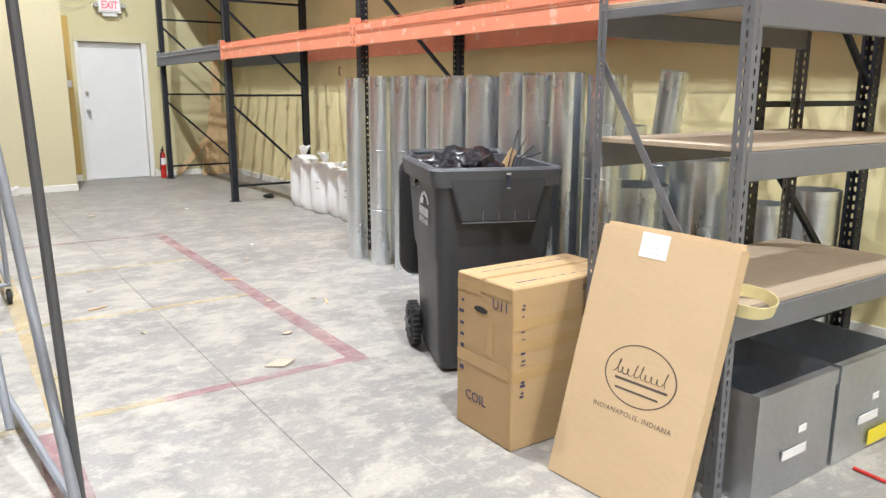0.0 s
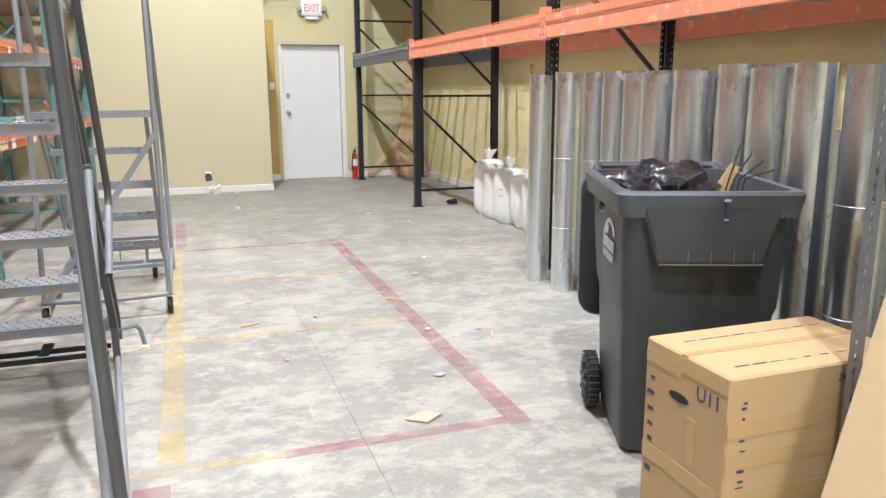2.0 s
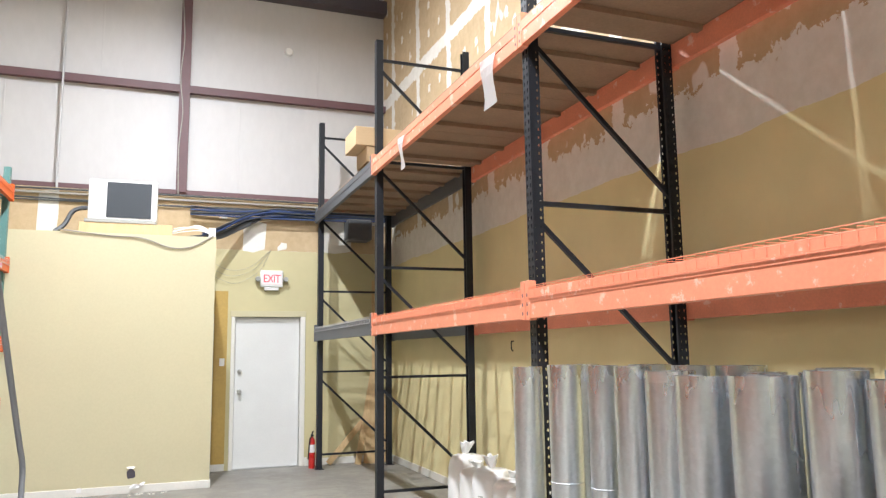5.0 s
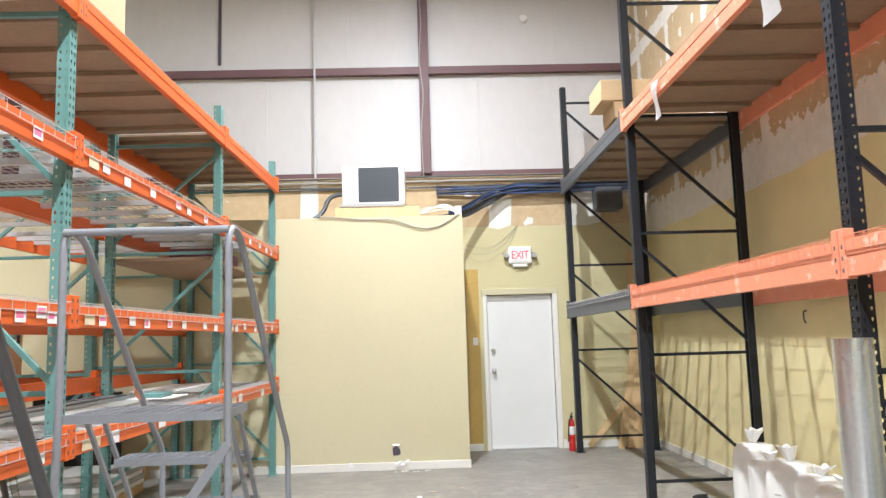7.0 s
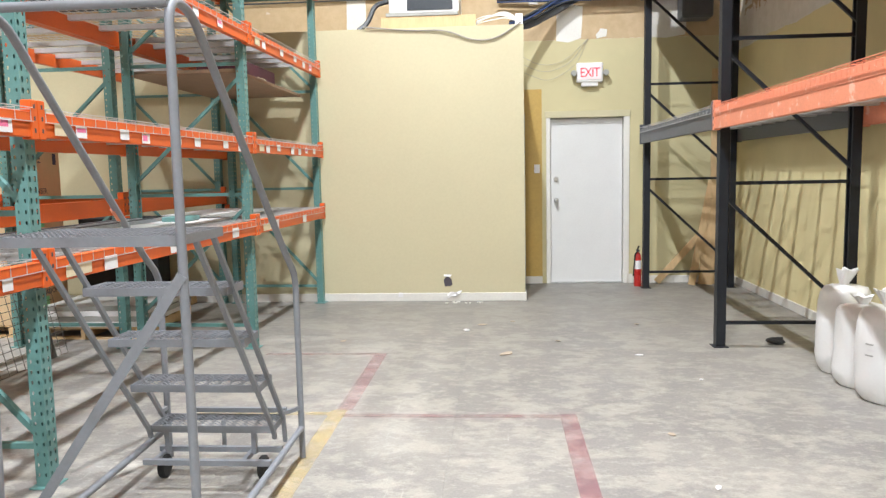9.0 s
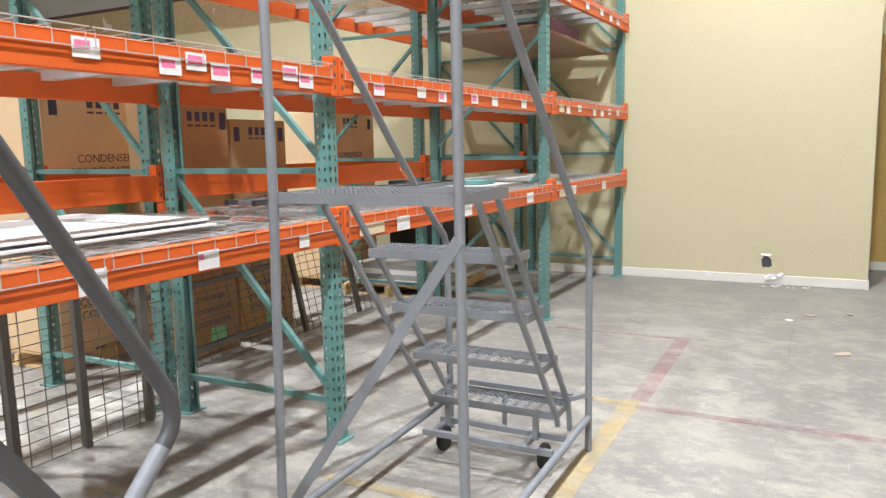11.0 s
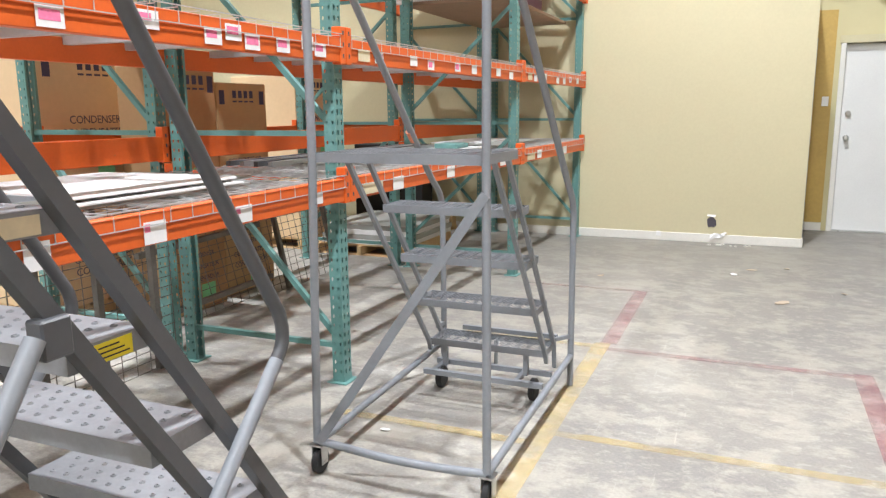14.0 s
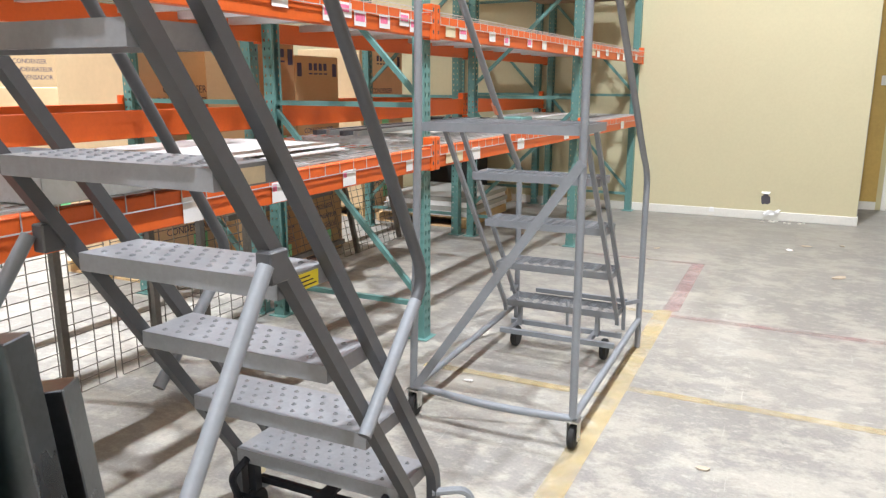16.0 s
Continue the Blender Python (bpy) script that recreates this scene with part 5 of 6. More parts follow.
for z, mat in ((0.675, "low"), (1.215, "mid"), (1.70, "top")):
    for y in (SY0, SY1):
        b = NB()
        s = 1 if y == SY0 else -1
        box(b, SX0 + 0.004, SX1 - 0.004, min(y + 0.004 * s, y + 0.03 * s), max(y + 0.004 * s, y + 0.03 * s), z - 0.095, z, 0.003)
        part("shelf_beam", b, SHELFGREY, SH)
    if mat == "top":
        b = NB()
        box(b, SX0 + 0.004, SX0 + 0.028, SY0 + 0.03, SY1 - 0.03, z - 0.035, z, 0.002)
        part("end_tie", b, SHELFGREY, SH)
    b = NB()
    box(b, SX0 + 0.012, SX1 - 0.012, SY0 + 0.012, SY1 - 0.012, z + 0.001, z + 0.019, 0.002)
    part("deck", b, PLYWOOD, SH, "worn plywood deck")
b = NB()
square(b, [(SX0 + 0.012, SY1 - 0.02, 1.51), (SX0 + 0.012, SY0 + 0.03, 0.62)], 0.03, 0.004, 0, (1, 0, 0))
part("end_brace", b, SHELFGREY, SH)
# sheet-metal drawers under the shelf
for k, (x0, x1) in enumerate(((2.43, 2.92), (2.95, 3.42))):
    b = NB()
    t = 0.0015
    y0, y1, z1 = 1.625, 2.27, 0.405
    for a in ((x0, x1, y0, y0 + t, 0.003, z1), (x0, x1, y1 - t, y1, 0.003, z1), (x0, x0 + t, y0 + t, y1 - t, 0.003, z1), (x1 - t, x1, y0 + t, y1 - t, 0.003, z1), (x0 + t, x1 - t, y0 + t, y1 - t, 0.003, 0.005)):
        box(b, *a)
    box(b, x0 - 0.004, x1 + 0.004, y0 - 0.006, y0, z1 - 0.06, z1, 0.002)
    box(b, x0, x1, y0, y0 + 0.03, z1 - 0.001, z1 + 0.001)
    d = thing("sheet_metal_box", ((x0 + x1) / 2, (y0 + y1) / 2, 0), "open dull galvanized sheet-metal box with paper label", "metal box", "metal boxes under the shelf")
    part("shell", b, GALVDULL, d)
    b = NB()
    box(b, x0 + 0.16, x0 + 0.31, y0 - 0.0085, y0 - 0.0065, 0.13, 0.165)
    box(b, x0 + 0.25, x0 + 0.30, y0 - 0.0085, y0 - 0.0065, 0.215, 0.24)
    part("paper_label", b, PAPER, d, "white paper label")
b = NB()
box(b, 3.20, 3.36, 1.6135, 1.6150, 0.02, 0.085)
solid("yellow_tag", b, YELLOWTAG, "yellow paper tag hanging on a sheet-metal box", "tag")
b = NB()
tube(b, [(2.996, 1.56, 0.008), (2.99, 1.44, 0.008)], 0.007, 8)
solid("red_pen", b, REDPAINT, "red marker pen lying on the concrete", "pen")
b = NB()
ring = [(0.085 * (1.25 * math.cos(a)) + 0.0, 0.085 * math.sin(a)) for a in np.linspace(0, 2 * math.pi, 25)]
va = [[b.verts.new((2.47 + x * q, 1.73 + y * q, z)) for x, y in ring[:-1]] for q, z in ((1.0, 0.70), (1.03, 0.745), (0.98, 0.745), (0.95, 0.70))]
for a, c in zip(va, va[1:] + va[:1]):
    for k in range(24):
        b.faces.new((a[k], a[(k + 1) % 24], c[(k + 1) % 24], c[k]))
bmesh.ops.rotate(b, verts=b.verts, cent=(2.47, 1.78, 0.70), matrix=Matrix.Rotation(radians(14), 3, "X"))
solid("webbing_strap", b, HOSE, "coiled cream webbing strap hanging over the shelf edge", "strap", smooth=True)

# -- round ducts standing by the wall rack
def duct(x, y, r, h, label, group, mat=GALV, lean=(0, 0), rings=True, opened=False, z=0.0, turn=None):
    d = new("round_duct")
    d.matrix_basis = pose(x, y, z, lean[0], lean[1], (x * 137 + y * 71) % 360 if turn is None else turn)
    tagged(d, label, "duct", group)
    b = NB()
    seg = 28
    if opened:
        n, sw = 20, radians(285)
        vs = [[b.verts.new((q * math.cos(k * sw / n), q * math.sin(k * sw / n), zz)) for k in range(n + 1)] for q, zz in ((r, 0.0), (r * 0.95, h), (r * 0.95 - 0.002, h), (r - 0.002, 0.0))]
        for a, c in zip(vs, vs[1:] + vs[:1]):
            for k in range(n):
                b.faces.new((a[k], a[k + 1], c[k + 1], c[k]))
    else:
        prof = [(r - 0.002, 0.0), (r, 0.0)]
        if rings:
            for zz in (0.30 * h, 0.62 * h):
                prof += [(r, zz - 0.0035), (r + 0.0035, zz - 0.0015), (r + 0.0035, zz + 0.0015), (r, zz + 0.0035)]
        prof += [(r, h), (r - 0.003, h), (r - 0.004, 0.0)]
        lathe(b, prof, seg=seg)
    b.transform(d.matrix_basis)
    part("pipe", b, mat, d, "", True)
    if opened:
        b = NB()
        square(b, [(r - 0.001, 0.0, 0.0), (r * 0.95 - 0.001, 0.0, h)], 0.007)
        b.transform(d.matrix_basis)
        part("folded_edge", b, mat, d)
    if not opened:
        b = NB()
        square(b, [(r + 0.002, 0, 0.0), (r + 0.002, 0, h - 0.05)], 0.006)
        b.transform(d.matrix_basis)
        part("seam", b, mat, d)
        if int(x * 100) % 3:
            b = NB()
            lathe(b, [(r - 0.001, h - 0.045), (r + 0.0025, h - 0.045), (r + 0.0025, h + 0.002), (r - 0.002, h + 0.002)], seg=seg)
            b.transform(d.matrix_basis)
            part("collar", b, mat, d, "", True)
    return d


TALL = "tall shiny galvanized round duct standing on end"
OPEN = "open-seamed galvanized duct standing on end"
for x, y, r, h, op in ((3.185, 5.90, 0.085, 1.51, True), (3.22, 5.56, 0.083, 1.52, False), (3.30, 5.33, 0.075, 1.52, False), (3.30, 5.08, 0.085, 1.52, False), (3.32, 4.84, 0.105, 1.50, False), (3.27, 4.57, 0.115, 1.49, True),
                       (3.44, 4.42, 0.075, 1.50, False), (3.26, 4.25, 0.115, 1.495, False), (3.43, 4.06, 0.085, 1.52, False), (3.27, 3.95, 0.095, 1.52, False), (3.42, 3.80, 0.085, 1.52, True), (3.26, 3.70, 0.105, 1.495, False),
                       (3.24, 3.45, 0.09, 1.51, True), (3.36, 3.26, 0.105, 1.495, False), (3.52, 5.25, 0.10, 1.52, False), (3.54, 4.95, 0.10, 1.52, False), (3.56, 4.68, 0.10, 1.52, False), (3.56, 4.24, 0.10, 1.50, False), (3.50, 3.68, 0.09, 1.52, True),
                       (3.45, 5.75, 0.09, 1.52, True)):
    duct(x, y, r, h, OPEN if op else TALL, "tall ducts", lean=(0.0, 0.0), opened=op)
SHORT = "short wide galvanized round duct standing on end"
for x, y, r, h in ((3.70, 3.35, 0.225, 0.86), (4.08, 3.13, 0.19, 1.01), (4.15, 3.91, 0.21, 1.18), (4.10, 2.72, 0.135, 0.79), (4.33, 2.56, 0.14, 0.87)):
    duct(x, y, r, h, SHORT, "short ducts")
duct(4.1, 3.57, 0.085, 1.53, "galvanized round duct leaning among the short ducts", "short ducts", lean=(6.5, 0), turn=0, z=0.01)

# -- white bags of insulation by the wall
for i, (x, y, r, h) in enumerate(((4.05, 8.95, 0.165, 0.64), (4.03, 8.60, 0.165, 0.56), (4.02, 8.26, 0.165, 0.60), (4.06, 7.93, 0.165, 0.56), (4.05, 7.60, 0.165, 0.55))):
    bag = thing("white_bag", (x, y, 0), "full white plastic bag standing by the wall", "bag", "white bags")
    b = NB()
    prof = [(0.0, 0.004), (r * 0.85, 0.004), (r * 1.02, 0.05), (r * 1.05, h * 0.2), (r * 1.06, h * 0.4), (r * 1.05, h * 0.6), (r * 1.04, h * 0.8), (r * 1.0, h * 0.9), (r * 0.85, h * 0.96), (r * 0.5, h * 0.985), (0.03, h * 0.99), (0.0, h * 0.99)]
    lathe(b, prof, (x, y, 0), 26)
    bmesh.ops.remove_doubles(b, verts=b.verts, dist=0.0005)
    for v in b.verts:
        q = Vector((v.co.x * 6 + i, v.co.y * 6, v.co.z * 5))
        v.co += Vector((noise.noise(q), noise.noise(q + Vector((9, 0, 0))), noise.noise(q + Vector((0, 9, 0))) * (0.4 if v.co.z > 0.05 else 0))) * 0.032
        v.co.z = max(v.co.z, 0.002)
    part("sack", b, WHITEBAG, bag, "", True)
    b = NB()
    top = 0.10 if i in (0, 2) else 0.05
    lathe(b, [(0.028, h * 0.94), (0.022, h * 0.97), (0.045, h + top * 0.4), (0.065, h + top), (0.052, h + top * 0.95), (0.03, h + top * 0.4), (0.0, h)], (x, y, 0), 22)
    for v in b.verts:
        a = math.atan2(v.co.y - y, v.co.x - x)
        k = max(0.0, (v.co.z - h) / top)
        v.co += Vector((math.cos(a), math.sin(a), 0.6)) * k * (0.016 * math.sin(5 * a + i) + 0.012 * math.sin(11 * a))
        v.co.x += 0.03 * k * math.cos(i * 2.0)
    part("tied_neck", b, WHITEBAG, bag, "gathered neck of the bag", True)
    if i in (2, 4):
        for k in range(3):
            b = NB()
            a0 = radians(200 + (k % 2) * 4)
            z = h * 0.62 - k * 0.035
            arc = [(x + (r * 1.06) * math.cos(a0 + q * 0.10), y + (r * 1.06) * math.sin(a0 + q * 0.10)) for q in range(4)]
            for (xa, ya), (xb, yb) in zip(arc, arc[1:]):
                b.faces.new([b.verts.new(co) for co in ((xa, ya, z), (xb, yb, z), (xb, yb, z + 0.009), (xa, ya, z + 0.009))])
            part("printed_bar", b, PAPER if k == 1 else PANELGREY, bag, "faint grey printed bar")

# -- boards, extinguisher and scraps by the exit
for i, (x0, x1, h, w) in enumerate(((4.02, 4.30, 1.35, 0.09), (4.20, 4.28, 0.92, 0.17), (4.33, 4.37, 2.95, 0.14), (4.42, 4.46, 1.05, 0.09))):
    b = NB()
    box(b, -w / 2, w / 2, -0.01, 0.01, 0, h, 0.002)
    b.transform(Matrix.Translation((x0, 13.02 + 0.03 * i, 0.002)) @ pose(0, 0, 0, -6 + i, math.degrees(math.atan2(x1 - x0, h)), 0))
    solid("wood_board", b, PINE, "loose pine board leaning in the corner", "board", "leaning boards")
b = NB()
square(b, [(3.62, 13.18, 0.02), (4.16, 13.2, 0.62)], 0.085, 0.018, 0, (0, 1, 0))
solid("wood_board", b, PINE, "loose pine board leaning in the corner", "board", "leaning boards")
ex = thing("fire_extinguisher", (3.34, 12.98, 0), "red fire extinguisher standing on the floor by the door", "fire extinguisher")
b = NB()
lathe(b, [(0.0, 0.0), (0.042, 0.0), (0.045, 0.01), (0.045, 0.36), (0.038, 0.40), (0.02, 0.425), (0.014, 0.44), (0.0, 0.44)], (3.34, 12.98, 0), 20)
part("cylinder", b, REDPAINT, ex, "", True)
b = NB()
box(b, 3.325, 3.355, 12.93, 13.0, 0.44, 0.47, 0.004)
square(b, [(3.34, 12.98, 0.47), (3.34, 12.90, 0.52)], 0.018, 0.006)
part("valve_lever", b, RUBBER, ex)
b = NB()
tube(b, [(3.34, 12.95, 0.45), (3.30, 12.93, 0.42), (3.285, 12.94, 0.2), (3.285, 12.95, 0.13)], 0.009, 6, 0.04)
part("hose", b, RUBBER, ex, "", True)
b = NB()
lathe(b, [(0.0458, 0.22), (0.0458, 0.33)], (3.34, 12.98, 0), 20)
part("label_band", b, PAPER, ex, "pale instruction band")

rs = random.Random(21)
SCRAPS = [(1.62, 3.83, 0.12, 0.0), (1.85, 4.28, 0.09, 0.4), (2.02, 5.0, 0.08, 1.0), (1.42, 5.48, 0.05, 2.0), (1.05, 5.95, 0.06, 0.2), (1.64, 9.45, 0.16, 0.9), (1.42, 10.6, 0.12, 0.3), (1.28, 10.35, 0.12, 1.7), (1.72, 10.75, 0.08, 2.2),
          (2.35, 6.35, 0.07, 0.5), (2.6, 6.9, 0.06, 1.2), (2.55, 7.6, 0.07, 2.1), (2.1, 9.9, 0.06, 2.5), (2.7, 9.4, 0.08, 0.3), (2.9, 10.6, 0.07, 0.6), (0.2, 9.9, 0.07, 0.8), (-0.1, 6.35, 0.06, 0.2), (2.3, 4.9, 0.05, 2.7), (1.15, 4.75, 0.05, 1.9), (3.0, 8.7, 0.06, 1.1)]
for i, (x, y, s, a) in enumerate(SCRAPS):
    b = NB()
    n = 6
    pts = [(s * (0.55 if i else 1.0) * rs.uniform(0.6, 1.0) * math.cos(k * 2 * math.pi / n), s * (0.3 if i else 0.75) * rs.uniform(0.6, 1.0) * math.sin(k * 2 * math.pi / n)) for k in range(n)]
    if i == 0:
        pts = [(-0.085, 0.0), (0.0, -0.06), (0.085, 0.0), (0.01, 0.06)]
    prism(b, pts, 0.003, Matrix.Translation((x, y, 0.002)) @ pose(0, 0, 0, rs.uniform(-2, 2), rs.uniform(-2, 2), math.degrees(a)))
    for v in b.verts:
        v.co.z = max(0.0015, v.co.z + rs.uniform(0, 0.006))
    kind = i % 3
    solid("paper_scrap" if kind else "cardboard_scrap", b, SCRAP if i < 5 or kind != 1 else PAPER, "small torn scrap lying on the concrete floor", "scrap", "floor scraps")
rc = random.Random(44)
for k in range(9):
    b = NB()
    s = rc.uniform(0.012, 0.035)
    x, y = 1.12 + rc.uniform(-0.16, 0.30), 11.88 - rc.uniform(0.0, 0.10)
    prism(b, [(s * rc.uniform(0.7, 1.2) * math.cos(q), s * 0.6 * rc.uniform(0.7, 1.2) * math.sin(q)) for q in (0.2, 1.4, 2.6, 3.9, 5.1)], rc.uniform(0.006, 0.014), Matrix.Translation((x, y, 0.001)) @ pose(0, 0, 0, 0, 0, rc.uniform(0, 180)))
    solid("plaster_chip", b, TRIM, "small broken plaster chip at the foot of the wall", "plaster chip", "plaster chips")
for x, y, a in ((0.96, 5.42, 20), (1.95, 5.75, -40), (2.32, 4.72, 70)):
    b = NB()
    square(b, [(x, y, 0.006), (x + 0.12 * math.cos(radians(a)), y + 0.12 * math.sin(radians(a)), 0.006)], 0.012, 0.008)
    solid("wood_splinter", b, PINE, "thin wood splinter on the floor", "splinter", "floor splinters")
b = NB()
bmesh.ops.create_icosphere(b, subdivisions=2, radius=0.05)
for v in b.verts:
    v.co = Vector((v.co.x * 1.6, v.co.y, v.co.z * 0.6)) * (1 + 0.5 * noise.noise(v.co * 30))
    v.co += Vector((3.9, 9.78, 0.032))
    v.co.z = max(v.co.z, 0.002)
solid("dark_rag", b, RUBBER, "small dark crumpled rag on the floor under the rack", "rag")

# -- on top of the closet: unit heater, boards and cables
ac = thing("air_unit", (0.77, 12.4, 3.2), "white boxed air unit with a dark coil grille", "air unit")
b = NB()
box(b, 0.37, 1.17, 12.12, 12.75, 3.29, 3.80, 0.012)
part("case", b, WHITEPLASTIC, ac)
b = NB()
box(b, 0.58, 1.10, 12.113, 12.119, 3.32, 3.77)
gr = part("grille", b, GRILLE, ac, "dark finned grille")
b = NB()
for k in range(34):
    x = 0.585 + k * 0.0152
    box(b, x, x + 0.004, 12.109, 12.113, 3.325, 3.765)
part("fins", b, GRILLE, gr)
b = NB()
box(b, 0.34, 1.16, 12.08, 12.78, 3.25, 3.29, 0.004)
part("drain_pan", b, PANELGREY, ac)
for y in (12.15, 12.6):
    b = NB()
    box(b, 0.28, 1.36, y - 0.06, y + 0.06, 3.102, 3.25, 0.004)
    solid("timber_block", b, PINE, "pine timber block under the air unit", "timber", "timber blocks")
rc = random.Random(5)


def cable(points, r, mat, label="loose cable run along the wall", name="cable", group="cables", bend=0.15):
    b = NB()
    tube(b, points, r, 6, bend)
    return solid(name, b, mat, label, "cable", group, smooth=True)


cable([(1.38, 13.425, 7.19), (1.41, 13.425, 6.9), (1.45, 13.42, 6.3), (1.40, 13.42, 5.7), (1.46, 13.42, 5.2), (1.41, 13.42, 4.6), (1.43, 13.42, 3.92)], 0.008, CABLEWHITE, "thin grey cable hanging down the wind column")
cable([(0.40, 12.2, 3.45), (0.20, 12.2, 3.42), (0.12, 12.15, 3.2), (0.02, 12.1, 3.115)], 0.028, CABLEGREY, "thick black insulated pipe of the air unit")
cable([(0.1, 11.95, 3.12), (0.7, 11.96, 3.06), (1.0, 11.95, 3.07), (1.35, 11.955, 2.93), (1.6, 11.955, 2.95), (1.86, 11.96, 3.12)], 0.008, CABLEWHITE, "pale cable drooping over the closet wall")
for k in range(3):
    cable([(1.88, 13.2, 2.95 - 0.1 * k), (2.15 + 0.05 * k, 13.235, 2.78 - 0.12 * k + rc.uniform(-0.1, 0.1)), (2.45 + 0.08 * k, 13.24, 2.85 - 0.02 * k), (2.75, 13.25, 3.14)], 0.0025, CABLEWHITE, "thin pale wire hanging on the end wall", group="thin wires")
for z, r, m in ((3.80, 0.018, CABLEWHITE), (3.74, 0.012, CABLEGREY), (3.86, 0.014, CABLEGREY), (3.70, 0.010, CABLEGREY)):
    cable([(-7, 13.22, z), (-2, 13.22, z + rc.uniform(-0.02, 0.02)), (1.2, 13.22, z + rc.uniform(-0.02, 0.02)), (4.55, 13.22, z + 0.01)], r, m)
for k in range(16):
    z = 3.62 + 0.012 * (k % 8) + rc.uniform(-0.012, 0.012)
    y = 13.15 - 0.02 * (k // 4)
    pts = [(4.5, y, z + 0.02), (3.6, y, z + rc.uniform(-0.02, 0.02)), (2.75, y, z + rc.uniform(-0.03, 0.03))]
    if k % 2:
        pts += [(2.35, y - 0.05, z - 0.10), (2.0, y - 0.25, z - 0.32 + rc.uniform(-0.04, 0.04)), (1.75, y - 0.5, 3.13 + 0.008 * k)]
    else:
        pts += [(2.3, y, z - 0.02), (1.6, y, z + rc.uniform(-0.04, 0.04))]
    cable(pts, 0.013, CABLEBLUE if k % 3 else CABLEGREY, "bundled blue data cable above the exit", group="data cables")
for k in range(8):
    cable([(2.62, 13.14, 3.60), (2.3, 13.08, 3.44 + rc.uniform(-0.04, 0.04)), (2.0, 12.9, 3.27 + rc.uniform(-0.05, 0.05)), (1.7, 12.6, 3.16 + rc.uniform(0, 0.05)), (1.3, 12.5, 3.125)], 0.018, CABLEGREY, "sagging bundle of dark cables", group="dark cable bundle")
for k in range(5):
    cable([(1.86, 12.02, 3.13), (1.7, 12.06, 3.2 + 0.02 * k), (1.4, 12.2, 3.17 + rc.uniform(0, 0.08)), (1.2, 12.4, 3.14)], 0.007, WHITEPLASTIC, "white patch cable on the closet roof", group="white cables")
b = NB()
box(b, 1.80, 1.885, 11.985, 12.05, 3.10, 3.22, 0.004)
solid("junction_box", b, WHITEPLASTIC, "small white junction box on the closet corner", "junction box")
b = NB()
box(b, 3.85, 4.22, 12.95, 13.25, 3.30, 3.62, 0.02)
solid("speaker_box", b, GREYBEAM, "dark grey box fixed high on the end wall", "wall box")
for x0, x1, z0, z1 in ((2.35, 2.68, 3.12, 3.55), (3.5, 3.95, 3.12, 3.6), (2.86, 2.98, 3.14, 3.24), (-0.35, -0.1, 3.2, 3.85)):
    b = NB()
    r2 = random.Random(int(x0 * 100))
    prism(b, [(x0 + (x1 - x0) * u + r2.uniform(-0.02, 0.02), z0 + (z1 - z0) * v + r2.uniform(-0.02, 0.02)) for u, v in ((0, 0), (0.5, -0.02), (1, 0.03), (1.03, 0.5), (0.97, 1), (0.5, 1.02), (0.02, 0.97), (-0.02, 0.5))], 0.002, Matrix(((1, 0, 0, 0), (0, 0, -1, NORTH - 0.0005), (0, 1, 0, 0), (0, 0, 0, 1))))
    tagged(part("compound_patch", b, TRIM), "white joint compound patch on bare board", "wall patch", kind="structure")
b = NB()
lathe(b, [(0.0, -0.05), (0.05, -0.05), (0.07, 0.0)], (3.02, 13.61, 6.4), 16, "y")
solid("round_fitting", b, WHITEPLASTIC, "small round white fitting high on the insulation", "fitting", smooth=True)

b = NB()
tube(b, [(EAST - 0.002, 8.95, 1.70), (EAST - 0.03, 8.95, 1.70), (EAST - 0.03, 8.95, 1.62), (EAST - 0.012, 8.95, 1.60)], 0.006, 6, 0.02)
solid("wall_hook", b, RUBBER, "small black hook on the yellow wall", "hook", smooth=True)
# papers and cartons on the wall rack
for y, z1, w, h in ((6.61, 3.60, 0.22, 0.34), (8.59, 3.60, 0.15, 0.30)):
    b = NB()
    n = 5
    rows = [[b.verts.new((RF - 0.056 - 0.02 * math.sin(k * 0.8 + j * 0.5), y - w / 2 + w * j / 3 + 0.02 * k / n, z1 - h * k / n)) for j in range(4)] for k in range(n + 1)]
    for a, c in zip(rows, rows[1:]):
        for j in range(3):
            b.faces.new((a[j], a[j + 1], c[j + 1], c[j]))
    bmesh.ops.solidify(b, geom=list(b.faces), thickness=0.0008)
    solid("paper_sheet", b, PAPER, "white paper sheet taped to the high rack beam", "paper", "papers on the rack")
for x, y, z, sx, sy, sz, mt in ((3.55, 10.10, 3.686, 0.46, 0.46, 0.175, CARDPALE), (3.46, 10.10, 3.863, 0.54, 0.50, 0.21, CARDPALE), (3.98, 10.2, 3.686, 0.34, 0.40, 0.36, CARDPALE)):
    b = NB()
    box(b, x - sx / 2, x + sx / 2, y - sy / 2, y + sy / 2, z, z + sz, 0.004)
    solid("carton", b, mt, "plain cardboard carton on the high rack deck", "carton", "cartons on the racks")


